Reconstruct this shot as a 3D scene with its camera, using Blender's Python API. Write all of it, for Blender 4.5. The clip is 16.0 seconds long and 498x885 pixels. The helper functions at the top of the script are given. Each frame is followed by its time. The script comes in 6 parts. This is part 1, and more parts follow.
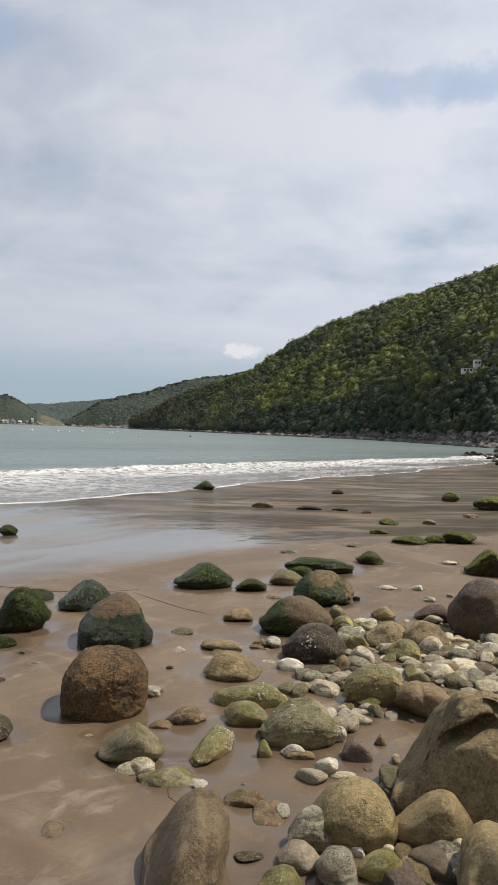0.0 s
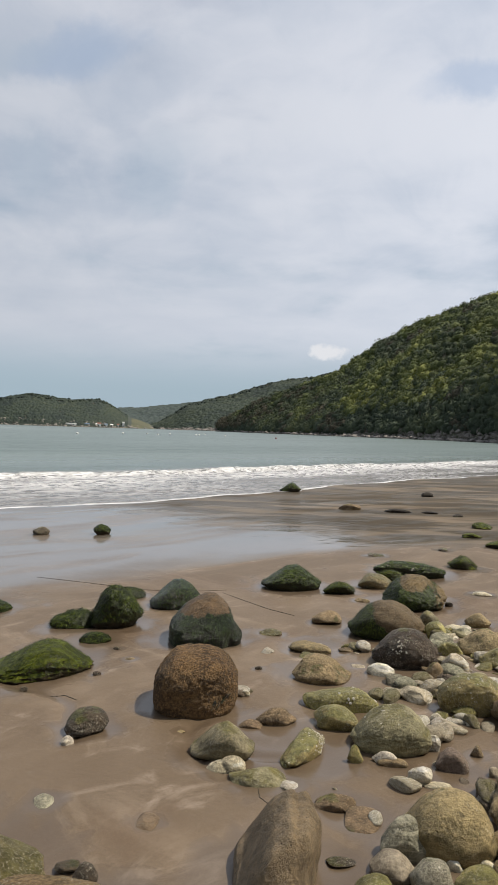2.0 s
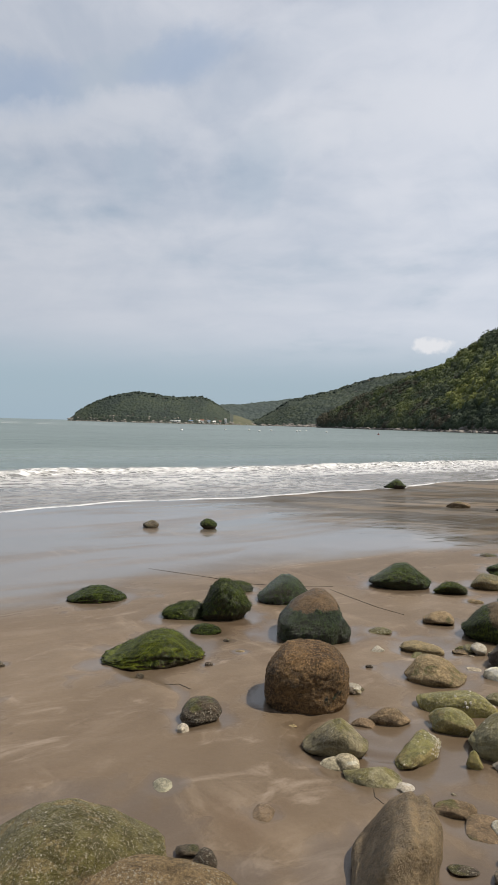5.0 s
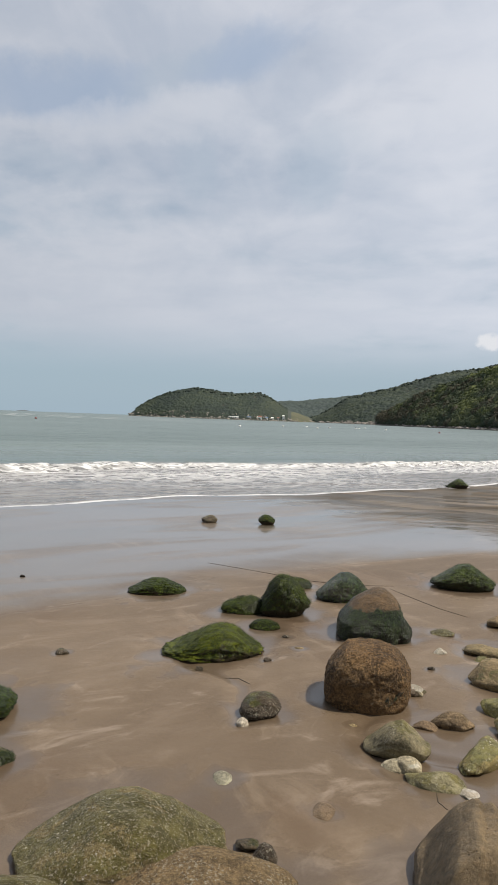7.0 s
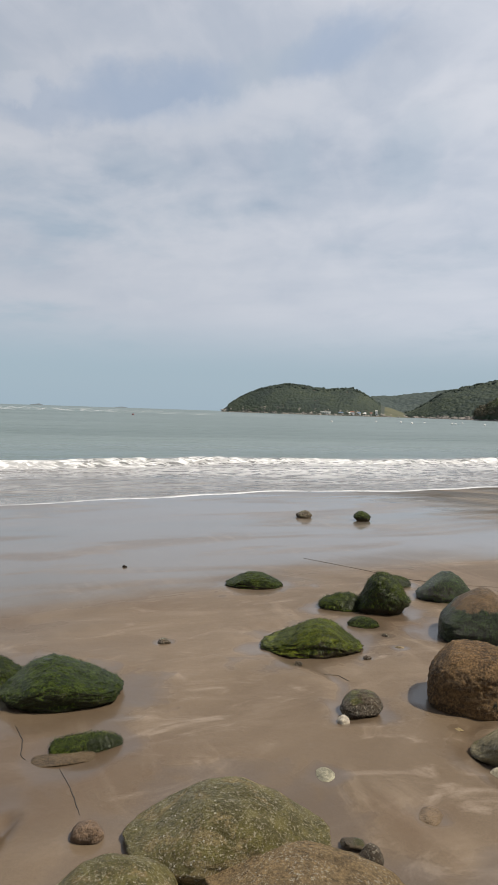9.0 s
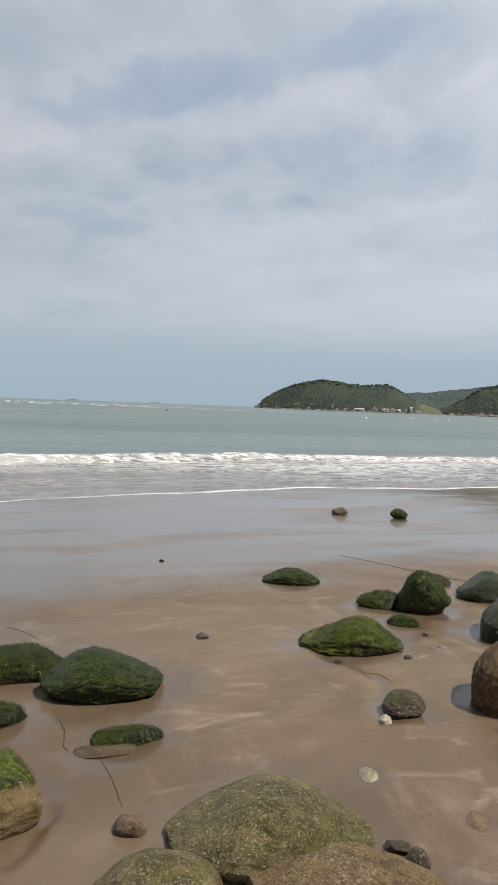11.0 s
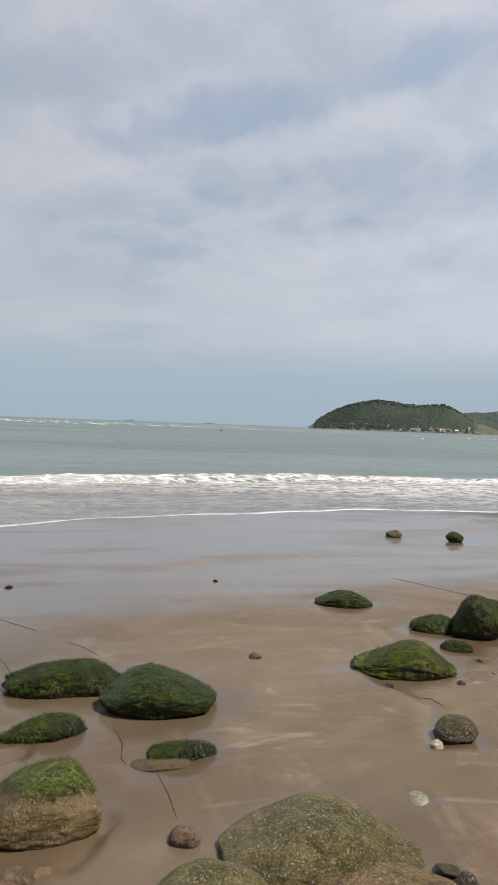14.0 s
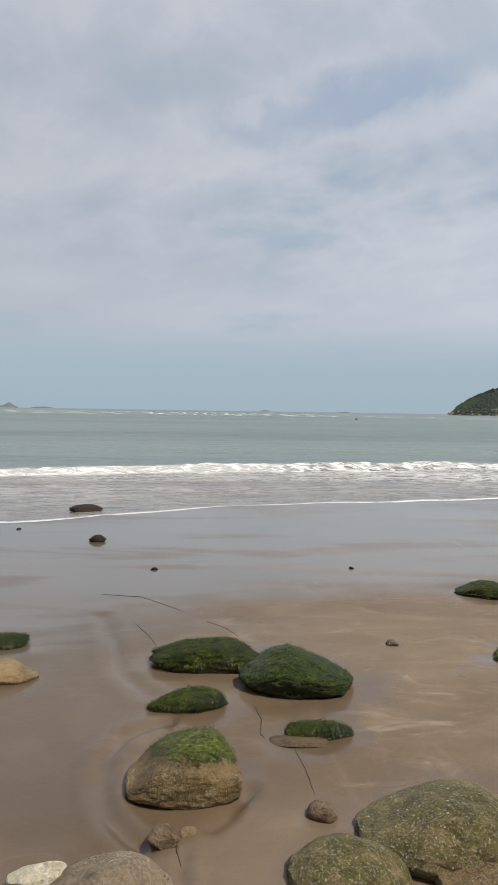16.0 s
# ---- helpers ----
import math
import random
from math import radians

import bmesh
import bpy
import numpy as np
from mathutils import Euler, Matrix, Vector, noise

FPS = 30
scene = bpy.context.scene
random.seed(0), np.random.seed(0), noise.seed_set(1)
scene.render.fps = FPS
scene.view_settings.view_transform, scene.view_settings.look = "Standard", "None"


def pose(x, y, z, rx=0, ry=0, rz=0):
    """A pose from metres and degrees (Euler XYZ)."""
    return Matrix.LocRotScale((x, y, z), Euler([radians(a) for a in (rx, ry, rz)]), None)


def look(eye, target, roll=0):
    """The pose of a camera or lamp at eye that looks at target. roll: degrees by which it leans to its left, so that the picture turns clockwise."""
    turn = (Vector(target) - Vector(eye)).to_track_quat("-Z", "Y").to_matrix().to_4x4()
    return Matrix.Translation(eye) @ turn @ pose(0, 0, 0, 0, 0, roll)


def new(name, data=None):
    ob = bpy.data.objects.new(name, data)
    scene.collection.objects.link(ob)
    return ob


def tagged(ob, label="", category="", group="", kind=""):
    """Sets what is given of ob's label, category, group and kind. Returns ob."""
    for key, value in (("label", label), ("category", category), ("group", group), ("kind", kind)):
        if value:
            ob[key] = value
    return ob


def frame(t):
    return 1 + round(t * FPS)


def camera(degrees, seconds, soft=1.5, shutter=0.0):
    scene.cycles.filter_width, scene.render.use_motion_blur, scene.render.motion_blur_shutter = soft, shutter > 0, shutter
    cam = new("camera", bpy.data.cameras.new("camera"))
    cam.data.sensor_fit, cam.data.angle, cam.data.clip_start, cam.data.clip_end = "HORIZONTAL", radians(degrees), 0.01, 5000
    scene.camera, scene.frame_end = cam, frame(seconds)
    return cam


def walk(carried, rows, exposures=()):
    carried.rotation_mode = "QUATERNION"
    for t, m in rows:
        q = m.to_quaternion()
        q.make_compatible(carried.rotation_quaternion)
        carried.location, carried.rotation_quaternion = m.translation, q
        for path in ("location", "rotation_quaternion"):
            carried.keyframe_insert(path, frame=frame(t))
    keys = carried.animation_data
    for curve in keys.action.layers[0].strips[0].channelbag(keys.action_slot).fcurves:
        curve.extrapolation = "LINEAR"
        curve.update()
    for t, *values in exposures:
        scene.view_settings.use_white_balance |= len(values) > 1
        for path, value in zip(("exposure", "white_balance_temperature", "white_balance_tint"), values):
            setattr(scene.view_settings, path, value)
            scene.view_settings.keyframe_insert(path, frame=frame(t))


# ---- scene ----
cam = camera(40.4, 16.0, soft=0.9)
PATH = [
    (0, (0.001, 0.001, 1.501), (-0.0328, 2.0008, 1.4690), 2.11),
    (0.5, (-0.006, -0.003, 1.503), (-0.0907, 1.9945, 1.4691), 2.13),
    (1, (-0.010, -0.010, 1.501), (-0.1643, 1.9839, 1.4691), 1.80),
    (1.5, (-0.015, -0.002, 1.499), (-0.2481, 1.9840, 1.4665), 1.84),
    (2, (-0.015, 0.003, 1.497), (-0.3001, 1.9821, 1.4625), 1.79),
    (2.5, (-0.021, 0.002, 1.499), (-0.3470, 1.9751, 1.4634), 1.57),
    (3, (-0.030, 0.008, 1.494), (-0.4026, 1.9728, 1.4534), 1.49),
    (3.5, (-0.040, 0.004, 1.497), (-0.4700, 1.9573, 1.4569), 1.65),
    (4, (-0.053, -0.000, 1.492), (-0.5335, 1.9407, 1.4478), 1.52),
    (6.5, (-0.085, 0.005, 1.486), (-0.7821, 1.8784, 1.4201), 1.99),
    (7, (-0.096, 0.006, 1.482), (-0.8308, 1.8643, 1.4124), 2.09),
    (7.5, (-0.101, 0.003, 1.481), (-0.8950, 1.8377, 1.4044), 2.10),
    (8, (-0.120, 0.010, 1.474), (-0.9784, 1.8148, 1.3877), 1.94),
    (8.5, (-0.132, 0.004, 1.474), (-1.0495, 1.7784, 1.3835), 2.03),
    (9, (-0.142, -0.002, 1.475), (-1.1201, 1.7403, 1.3833), 1.85),
    (9.5, (-0.158, -0.001, 1.470), (-1.1850, 1.7120, 1.3731), 1.94),
    (10, (-0.174, 0.002, 1.464), (-1.2367, 1.6934, 1.3553), 2.17),
    (12.5, (-0.203, -0.002, 1.467), (-1.2616, 1.6920, 1.3661), 2.12),
    (13, (-0.162, -0.027, 1.473), (-1.2374, 1.6567, 1.3808), 1.78),
    (13.5, (-0.151, -0.054, 1.479), (-1.2599, 1.6088, 1.4075), 1.94),
    (14, (-0.131, -0.080, 1.489), (-1.3261, 1.5229, 1.4369), 2.10),
    (14.5, (-0.115, -0.092, 1.484), (-1.4039, 1.4365, 1.4339), 2.03),
    (15, (-0.121, -0.089, 1.474), (-1.4854, 1.3722, 1.4168), 1.70),
    (15.5, (-0.120, -0.091, 1.469), (-1.5429, 1.3127, 1.3989), 1.73),
    (16, (-0.099, -0.101, 1.469), (-1.5855, 1.2342, 1.3757), 0.89),
]
walk(cam, [(t, look(eye, target, roll)) for t, eye, target, roll in PATH])

# ---- daylight ----
SUN_EL, SUN_AZ = 57.0, -74.0      # degrees; azimuth counts from +y towards -x
SUN_DIR = Vector((-math.sin(radians(SUN_AZ)) * math.cos(radians(SUN_EL)), math.cos(radians(SUN_AZ)) * math.cos(radians(SUN_EL)), math.sin(radians(SUN_EL))))


class Graph:
    """Short hand for node trees."""

    def __init__(self, tree):
        self.t = tree
        tree.nodes.clear()

    def n(self, kind, ins=None, **props):
        node = self.t.nodes.new(kind)
        for k, v in props.items():
            if k == "operation":
                node.operation = v
            elif k == "blend_type":
                node.blend_type = v
            elif k == "data_type":
                node.data_type = v
            elif k == "feature":
                node.feature = v
            elif k == "sky_type":
                node.sky_type = v
            elif k == "noise_dimensions":
                node.noise_dimensions = v
            elif k == "interpolation_type":
                node.interpolation_type = v
        for k, v in (ins or {}).items():
            sock = node.inputs[k]
            if isinstance(v, bpy.types.NodeSocket):
                self.t.links.new(v, sock)
            else:
                sock.default_value = v
        return node

    def math(self, op, a, b=0.0, c=None):
        ins = {0: a, 1: b}
        if c is not None:
            ins[2] = c
        return self.n("ShaderNodeMath", ins, operation=op).outputs[0]

    def noise(self, vec, scale, detail=5.0, rough=0.55, distort=0.0):
        return self.n("ShaderNodeTexNoise", {"Vector": vec, "Scale": scale, "Detail": detail, "Roughness": rough, "Distortion": distort}).outputs["Fac"]

    def step(self, v, lo, hi, a=0.0, b=1.0):
        return self.n("ShaderNodeMapRange", {0: v, 1: lo, 2: hi, 3: a, 4: b}, interpolation_type="SMOOTHSTEP").outputs[0]

    def mix(self, f, a, b, blend="MIX"):
        m = self.n("ShaderNodeMix", data_type="RGBA", blend_type=blend)
        for sock, v in ((m.inputs[0], f), (m.inputs[6], a), (m.inputs[7], b)):
            if isinstance(v, bpy.types.NodeSocket):
                self.t.links.new(v, sock)
            else:
                sock.default_value = v if not isinstance(v, tuple) else (*v, 1.0)[:4]
        return m.outputs[2]

    def scaled(self, vec, s):
        return self.n("ShaderNodeVectorMath", {0: vec, 1: s}, operation="MULTIPLY").outputs[0]

    def added(self, vec, s):
        return self.n("ShaderNodeVectorMath", {0: vec, 1: s}, operation="ADD").outputs[0]


def build_world():
    world = bpy.data.worlds.new("sky")
    scene.world = world
    world.use_nodes = True
    g = Graph(world.node_tree)
    sky = g.n("ShaderNodeTexSky", sky_type="NISHITA")
    sky.sun_disc = False
    sky.sun_elevation = radians(SUN_EL)
    sky.sun_rotation = radians(-SUN_AZ)
    sky.air_density, sky.dust_density, sky.ozone_density = 1.0, 2.2, 1.5
    co = g.n("ShaderNodeTexCoord").outputs["Generated"]
    sep = g.n("ShaderNodeSeparateXYZ", {0: co})
    x, y, z = sep.outputs[0], sep.outputs[1], sep.outputs[2]
    # a flat cloud sheet seen in perspective
    k = g.math("DIVIDE", 1.0, g.math("ADD", g.math("MAXIMUM", z, 0.0), 0.16))
    sheet = g.n("ShaderNodeCombineXYZ", {0: g.math("MULTIPLY", x, k), 1: g.math("MULTIPLY", y, k), 2: 0.0}).outputs[0]
    big = g.noise(g.scaled(sheet, (0.8, 1.0, 1.0)), 0.9, 5.0, 0.50, 0.15)
    fine = g.noise(sheet, 3.0, 6.0, 0.55, 0.25)
    mass = g.math("ADD", g.math("MULTIPLY", big, 0.7), g.math("MULTIPLY", fine, 0.3))
    cover = g.math("MULTIPLY", g.step(mass, 0.27, 0.50), g.math("MULTIPLY", g.step(z, 0.050, 0.15), g.step(z, 0.86, 0.60, 0.25, 1.0)))
    shade = g.noise(g.added(g.scaled(sheet, (1.0, 1.3, 1.0)), (3.1, 7.7, 0.0)), 1.5, 5.0, 0.52, 0.2)
    wisp = g.noise(g.added(g.scaled(co, (3.0, 3.0, 5.0)), g.scaled(g.n("ShaderNodeTexNoise", {"Vector": co, "Scale": 2.5, "Detail": 3.0}).outputs["Color"], (1.6, 1.6, 1.6))), 2.0, 7.0, 0.58, 0.4)
    even = g.step(z, 0.10, 0.30, 0.25, 1.0)             # the low cloud is seen edge on, smooth and even
    shade = g.math("ADD", 0.53, g.math("MULTIPLY", even, g.math("SUBTRACT", g.math("ADD", g.math("MULTIPLY", shade, 0.6), g.math("MULTIPLY", wisp, 0.4)), 0.5)))
    cloud = g.mix(g.step(shade, 0.34, 0.66), CLOUD_LOW, CLOUD_HIGH)
    frayed_co = g.added(co, g.scaled(g.added(g.n("ShaderNodeTexNoise", {"Vector": co, "Scale": 9.0, "Detail": 6.0, "Roughness": 0.6}).outputs["Color"], (-0.5, -0.5, -0.5)), (0.13, 0.13, 0.09)))
    for bearing, height, wide, tall, lean, amount, tint in CLOUD_MARKS:
        ba, ha, le = radians(bearing), radians(height), radians(lean)
        out = Vector((-math.sin(ba) * math.cos(ha), math.cos(ba) * math.cos(ha), math.sin(ha)))
        side = Vector((math.cos(ba), math.sin(ba), 0.0))
        up = side.cross(out)
        q = g.n("ShaderNodeVectorMath", {0: frayed_co, 1: tuple(out)}, operation="SUBTRACT").outputs[0]
        a = g.n("ShaderNodeVectorMath", {0: q, 1: tuple((side * math.cos(le) + up * math.sin(le)) / wide)}, operation="DOT_PRODUCT").outputs["Value"]
        b = g.n("ShaderNodeVectorMath", {0: q, 1: tuple((up * math.cos(le) - side * math.sin(le)) / tall)}, operation="DOT_PRODUCT").outputs["Value"]
        r2 = g.math("ADD", g.math("MULTIPLY", a, a), g.math("MULTIPLY", b, b))
        cloud = g.mix(g.step(r2, 1.0, 0.0, 0.0, amount), cloud, tint)
    lit = g.math("ADD", 1.06, g.math("MULTIPLY", x, 0.27))   # the side of the sky towards the sun is brighter
    cloud = g.mix(1.0, cloud, g.n("ShaderNodeCombineXYZ", {0: lit, 1: lit, 2: lit}).outputs[0], "MULTIPLY")
    # one small bright cloud over the hill
    puff_at = Vector((-math.sin(radians(1.9)) * math.cos(radians(6.75)), math.cos(radians(1.9)) * math.cos(radians(6.75)), math.sin(radians(6.75))))
    off = g.n("ShaderNodeVectorMath", {0: co, 1: tuple(puff_at)}, operation="SUBTRACT").outputs[0]
    far = g.n("ShaderNodeVectorMath", {0: g.scaled(off, (1.0, 1.0, 2.6))}, operation="LENGTH").outputs["Value"]
    frayed = g.math("ADD", far, g.math("MULTIPLY", g.math("SUBTRACT", g.noise(co, 60.0, 5.0), 0.5), 0.045))
    puff = g.step(frayed, 0.034, 0.018)
    base = g.mix(g.step(z, 0.0, 0.60, 0.90, 0.0), sky.outputs[0], HAZE)
    both = g.mix(g.math("MULTIPLY", cover, 0.93), base, cloud)
    both = g.mix(g.math("MULTIPLY", puff, 0.95), both, (7.7, 7.8, 8.1))
    bg = g.n("ShaderNodeBackground", {"Color": both, "Strength": 0.1})
    out = g.n("ShaderNodeOutputWorld")
    g.t.links.new(bg.outputs[0], out.inputs[0])


GAP, VEIL, BRIGHT = (3.7, 4.65, 6.2), (4.6, 5.35, 6.3), (7.0, 7.2, 7.75)
# thin places and bright banks in the cloud: bearing, height, half width and height (radians), lean, amount, colour
CLOUD_MARKS = [(38.4, 24.3, 0.15, 0.050, 8, 0.75, GAP), (23.0, 27.6, 0.10, 0.045, 15, 0.65, GAP), (46.5, 22.2, 0.10, 0.034, 0, 0.45, GAP), (29.5, 26.3, 0.10, 0.036, 25, 0.5, VEIL),
               (38.6, 18.8, 0.09, 0.030, 0, 0.5, VEIL), (27.1, 20.3, 0.05, 0.065, 10, 0.55, VEIL), (17.0, 20.0, 0.05, 0.07, -10, 0.6, VEIL), (15.4, 22.4, 0.07, 0.034, 0, 0.5, VEIL),
               (-11.5, 26.4, 0.14, 0.038, 5, 0.6, GAP), (-18.0, 26.9, 0.09, 0.032, 10, 0.6, GAP), (56.0, 25.5, 0.13, 0.045, -10, 0.5, VEIL), (52.0, 17.0, 0.11, 0.032, 5, 0.4, VEIL),
               (31.0, 23.2, 0.20, 0.040, 10, 0.5, BRIGHT), (49.0, 23.0, 0.035, 0.020, 30, 0.5, BRIGHT), (8.0, 24.0, 0.26, 0.05, 8, 0.5, BRIGHT), (-9.0, 23.0, 0.20, 0.05, 4, 0.45, BRIGHT)]
CLOUD_LOW, CLOUD_HIGH, HAZE = (4.9, 5.45, 6.4), (6.7, 6.95, 7.6), (3.85, 4.95, 5.8)
build_world()
sun = new("sun", bpy.data.lights.new("sun", "SUN"))
sun.data.energy, sun.data.angle, sun.data.color = 5.0, radians(1.2), (1.0, 0.91, 0.77)
sun.matrix_world = look((0, 0, 30), Vector((0, 0, 30)) - SUN_DIR)
scene.view_settings.exposure = 0.0

# ---- the lie of the land ----
SEA = -0.195


def out_to_sea(x, y):
    return -0.8 * x + 0.6 * y


def shore_bend(x, y):
    """How far the shore line swings out to sea along the bay."""
    l = np.clip(0.6 * x + 0.8 * y - 4.0, 0.0, 56.0)
    return 0.0017 * l * l


def sand_height(x, y):
    """The beach falls gently to the sea, flattens in the wash and goes on below it."""
    s = -0.8 * x + 0.6 * y - shore_bend(x, y)
    swell = np.clip((8.0 - s) / 5.0, 0, 1) * np.clip((22.0 - np.hypot(x, y)) / 4, 0, 1) * 0.0035 * (np.sin(2.1 * x + 1.3 * y + 1.5 * np.sin(0.9 * y)) + np.sin(-1.1 * x + 3.4 * y + 1.2 * np.sin(1.7 * x)))
    return swell + 0.09 - 0.027 * np.clip(s, -10, 9.5) - 0.010 * np.clip(s - 9.5, 0, 11) - 0.03 * np.clip(s - 20.5, 0, 190) + 0.06 * np.clip(-s - 10, 0, 25)


def film_edge(l):
    """How far out the wet sheen on the sand begins, along the shore."""
    return np.interp(l, (-6, -3, -1, 0, 0.6, 2, 4, 6, 7.3, 8.6, 11.2, 14, 30), (2.2, 3.0, 4.2, 5.2, 5.7, 5.8, 6.2, 6.0, 5.6, 5.0, 3.6, 2.4, -1.0))


def material(name):
    m = bpy.data.materials.new(name)
    m.use_nodes = True
    g = Graph(m.node_tree)
    out = g.n("ShaderNodeOutputMaterial")
    b = g.n("ShaderNodeBsdfPrincipled")
    g.t.links.new(b.outputs[0], out.inputs[0])
    return m, g, b


def put(g, b, **ins):
    for k, v in ins.items():
        sock = b.inputs[k.replace("_", " ")]
        if isinstance(v, bpy.types.NodeSocket):
            g.t.links.new(v, sock)
        elif isinstance(v, tuple):
            sock.default_value = (*v, 1.0)[:4]
        else:
            sock.default_value = v


def bumped(g, height, strength, distance, under=None):
    ins = {"Height": height, "Strength": strength, "Distance": distance}
    if under is not None:
        ins["Normal"] = under
    return g.n("ShaderNodeBump", ins).outputs[0]


def place_of(g):
    return g.n("ShaderNodeTexCoord").outputs["Object"]


def shore_coords(g):
    """Distance out to sea and along the shore, as texture values."""
    co = place_of(g)
    s = g.n("ShaderNodeVectorMath", {0: co, 1: (-0.8, 0.6, 0.0)}, operation="DOT_PRODUCT").outputs["Value"]
    l = g.n("ShaderNodeVectorMath", {0: co, 1: (0.6, 0.8, 0.0)}, operation="DOT_PRODUCT").outputs["Value"]
    return co, s, l

# ---- materials ----
def sand_material():
    m, g, b = material("wet_sand")
    co, s, l = shore_coords(g)
    sl = g.n("ShaderNodeCombineXYZ", {0: s, 1: l, 2: 0.0}).outputs[0]
    swirl = g.noise(g.scaled(sl, (0.9, 0.5, 1.0)), 0.9, 5.0, 0.55, 1.2)
    streak = g.noise(g.scaled(sl, (1.6, 0.55, 1.0)), 1.7, 7.0, 0.60, 1.9)
    veins = g.noise(g.scaled(sl, (1.6, 0.7, 1.0)), 2.6, 8.0, 0.68, 1.1)
    grain = g.noise(co, 330.0, 3.0, 0.75)
    speck = g.noise(co, 110.0, 5.0, 0.8)
    col = g.mix(g.step(swirl, 0.34, 0.66), (0.101, 0.071, 0.043), (0.147, 0.108, 0.070))
    col = g.mix(g.step(streak, 0.50, 0.78, 0.0, 0.42), col, (0.240, 0.188, 0.140))
    col = g.mix(g.step(veins, 0.55, 0.72, 0.0, 0.5), col, (0.31, 0.25, 0.195))
    fan = g.noise(g.scaled(sl, (0.55, 2.2, 1.0)), 1.5, 8.0, 0.66, 1.4)
    fan = g.math("MULTIPLY", g.step(fan, 0.48, 0.66, 0.0, 0.45), g.step(g.noise(sl, 0.55, 4.0, 0.55, 0.5), 0.42, 0.62))
    col = g.mix(fan, col, (0.265, 0.208, 0.150))
    stain = g.noise(g.scaled(sl, (0.8, 0.7, 1.0)), 0.75, 6.0, 0.6, 0.9)
    col = g.mix(g.step(stain, 0.50, 0.64, 0.0, 0.6), col, (0.092, 0.058, 0.032))
    col = g.mix(g.step(speck, 0.52, 0.66, 0.0, 0.38), col, (0.060, 0.042, 0.028))
    col = g.mix(g.math("MULTIPLY", g.step(grain, 0.46, 0.66), 0.24), col, (0.33, 0.25, 0.17))
    beyond = g.n("ShaderNodeAttribute")
    beyond.attribute_name = "beyond"
    wander = g.math("MULTIPLY", g.math("SUBTRACT", g.noise(g.scaled(sl, (0.5, 0.25, 1.0)), 1.6, 6.0, 0.6, 0.9), 0.5), 1.9)
    wet = g.step(g.math("ADD", beyond.outputs["Fac"], wander), -0.75, 0.55)
    # standing water round stones; it also paints contact shade into the sand colour
    pool_contact = g.n("ShaderNodeAttribute")
    pool_contact.attribute_name = "pool_contact"
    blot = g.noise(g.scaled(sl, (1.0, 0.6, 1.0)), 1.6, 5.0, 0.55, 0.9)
    stand = g.step(g.math("ADD", g.math("MULTIPLY", pool_contact.outputs["Fac"], 0.50), g.math("ADD", g.math("MULTIPLY", blot, 0.5), g.math("MULTIPLY", g.noise(sl, 4.5, 5.0, 0.6, 0.8), 0.5))), 0.62, 0.84)
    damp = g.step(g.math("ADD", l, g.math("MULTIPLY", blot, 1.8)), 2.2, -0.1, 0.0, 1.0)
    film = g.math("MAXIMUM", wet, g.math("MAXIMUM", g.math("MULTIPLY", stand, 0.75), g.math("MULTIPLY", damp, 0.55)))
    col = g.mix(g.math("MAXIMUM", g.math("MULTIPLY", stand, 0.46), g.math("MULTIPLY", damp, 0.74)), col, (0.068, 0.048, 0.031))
    sheet = g.noise(g.scaled(sl, (0.75, 0.16, 1.0)), 1.4, 6.0, 0.6, 1.3)
    bank = g.step(sheet, 0.50, 0.62, 0.0, 0.6)          # low bars of sand that stand a little out of the film
    col = g.mix(g.math("MULTIPLY", wet, g.math("SUBTRACT", 0.8, bank)), col, (0.096, 0.082, 0.060))
    # farther along the beach the backwash runs off in long ripples over brown sand
    runs = g.math("MULTIPLY", wet, g.step(g.math("ADD", l, g.math("MULTIPLY", blot, 3.0)), 8.6, 11.2))
    warp = g.math("MULTIPLY", g.math("SUBTRACT", g.noise(g.scaled(co, (0.25, 0.4, 1.0)), 1.0, 3.0, 0.5, 0.0), 0.5), 2.2)
    rills = g.n("ShaderNodeCombineXYZ", {0: g.math("MULTIPLY", g.n("ShaderNodeSeparateXYZ", {0: co}).outputs[0], 0.22), 1: g.math("ADD", g.n("ShaderNodeSeparateXYZ", {0: co}).outputs[1], warp), 2: 0.0}).outputs[0]
    rip = g.noise(rills, 1.15, 4.0, 0.55, 0.7)
    # light bands put the ripples' sky reflections into the colour, dark ones show brown sand
    sky_band = g.math("MULTIPLY", g.step(rip, 0.47, 0.60), g.step(g.noise(g.scaled(co, (0.12, 0.3, 1.0)), 1.0, 3.0), 0.35, 0.6, 0.35, 1.0))
    col = g.mix(g.math("MULTIPLY", runs, 0.92), col, g.mix(sky_band, (0.054, 0.042, 0.027), (0.172, 0.137, 0.099)))
    film = g.math("SUBTRACT", film, g.math("MULTIPLY", wet, g.math("MULTIPLY", bank, 0.55)))
    rough = g.math("SUBTRACT", 0.62, g.math("MULTIPLY", film, 0.30))
    relief = g.math("ADD", g.math("MULTIPLY", grain, 0.16), g.math("MULTIPLY", g.noise(co, 26.0, 6.0, 0.62), 0.9))
    dry = g.math("SUBTRACT", 1.0, g.math("MULTIPLY", film, 0.85))
    under = bumped(g, relief, g.math("MULTIPLY", dry, 0.5), 0.006)
    coatn = bumped(g, rip, runs, 0.16)
    put(g, b, Base_Color=col, Roughness=g.math("ADD", rough, g.math("MULTIPLY", runs, 0.2)), Normal=under, IOR=1.36, Specular_IOR_Level=g.math("SUBTRACT", 0.4, g.math("MULTIPLY", runs, 0.3)))
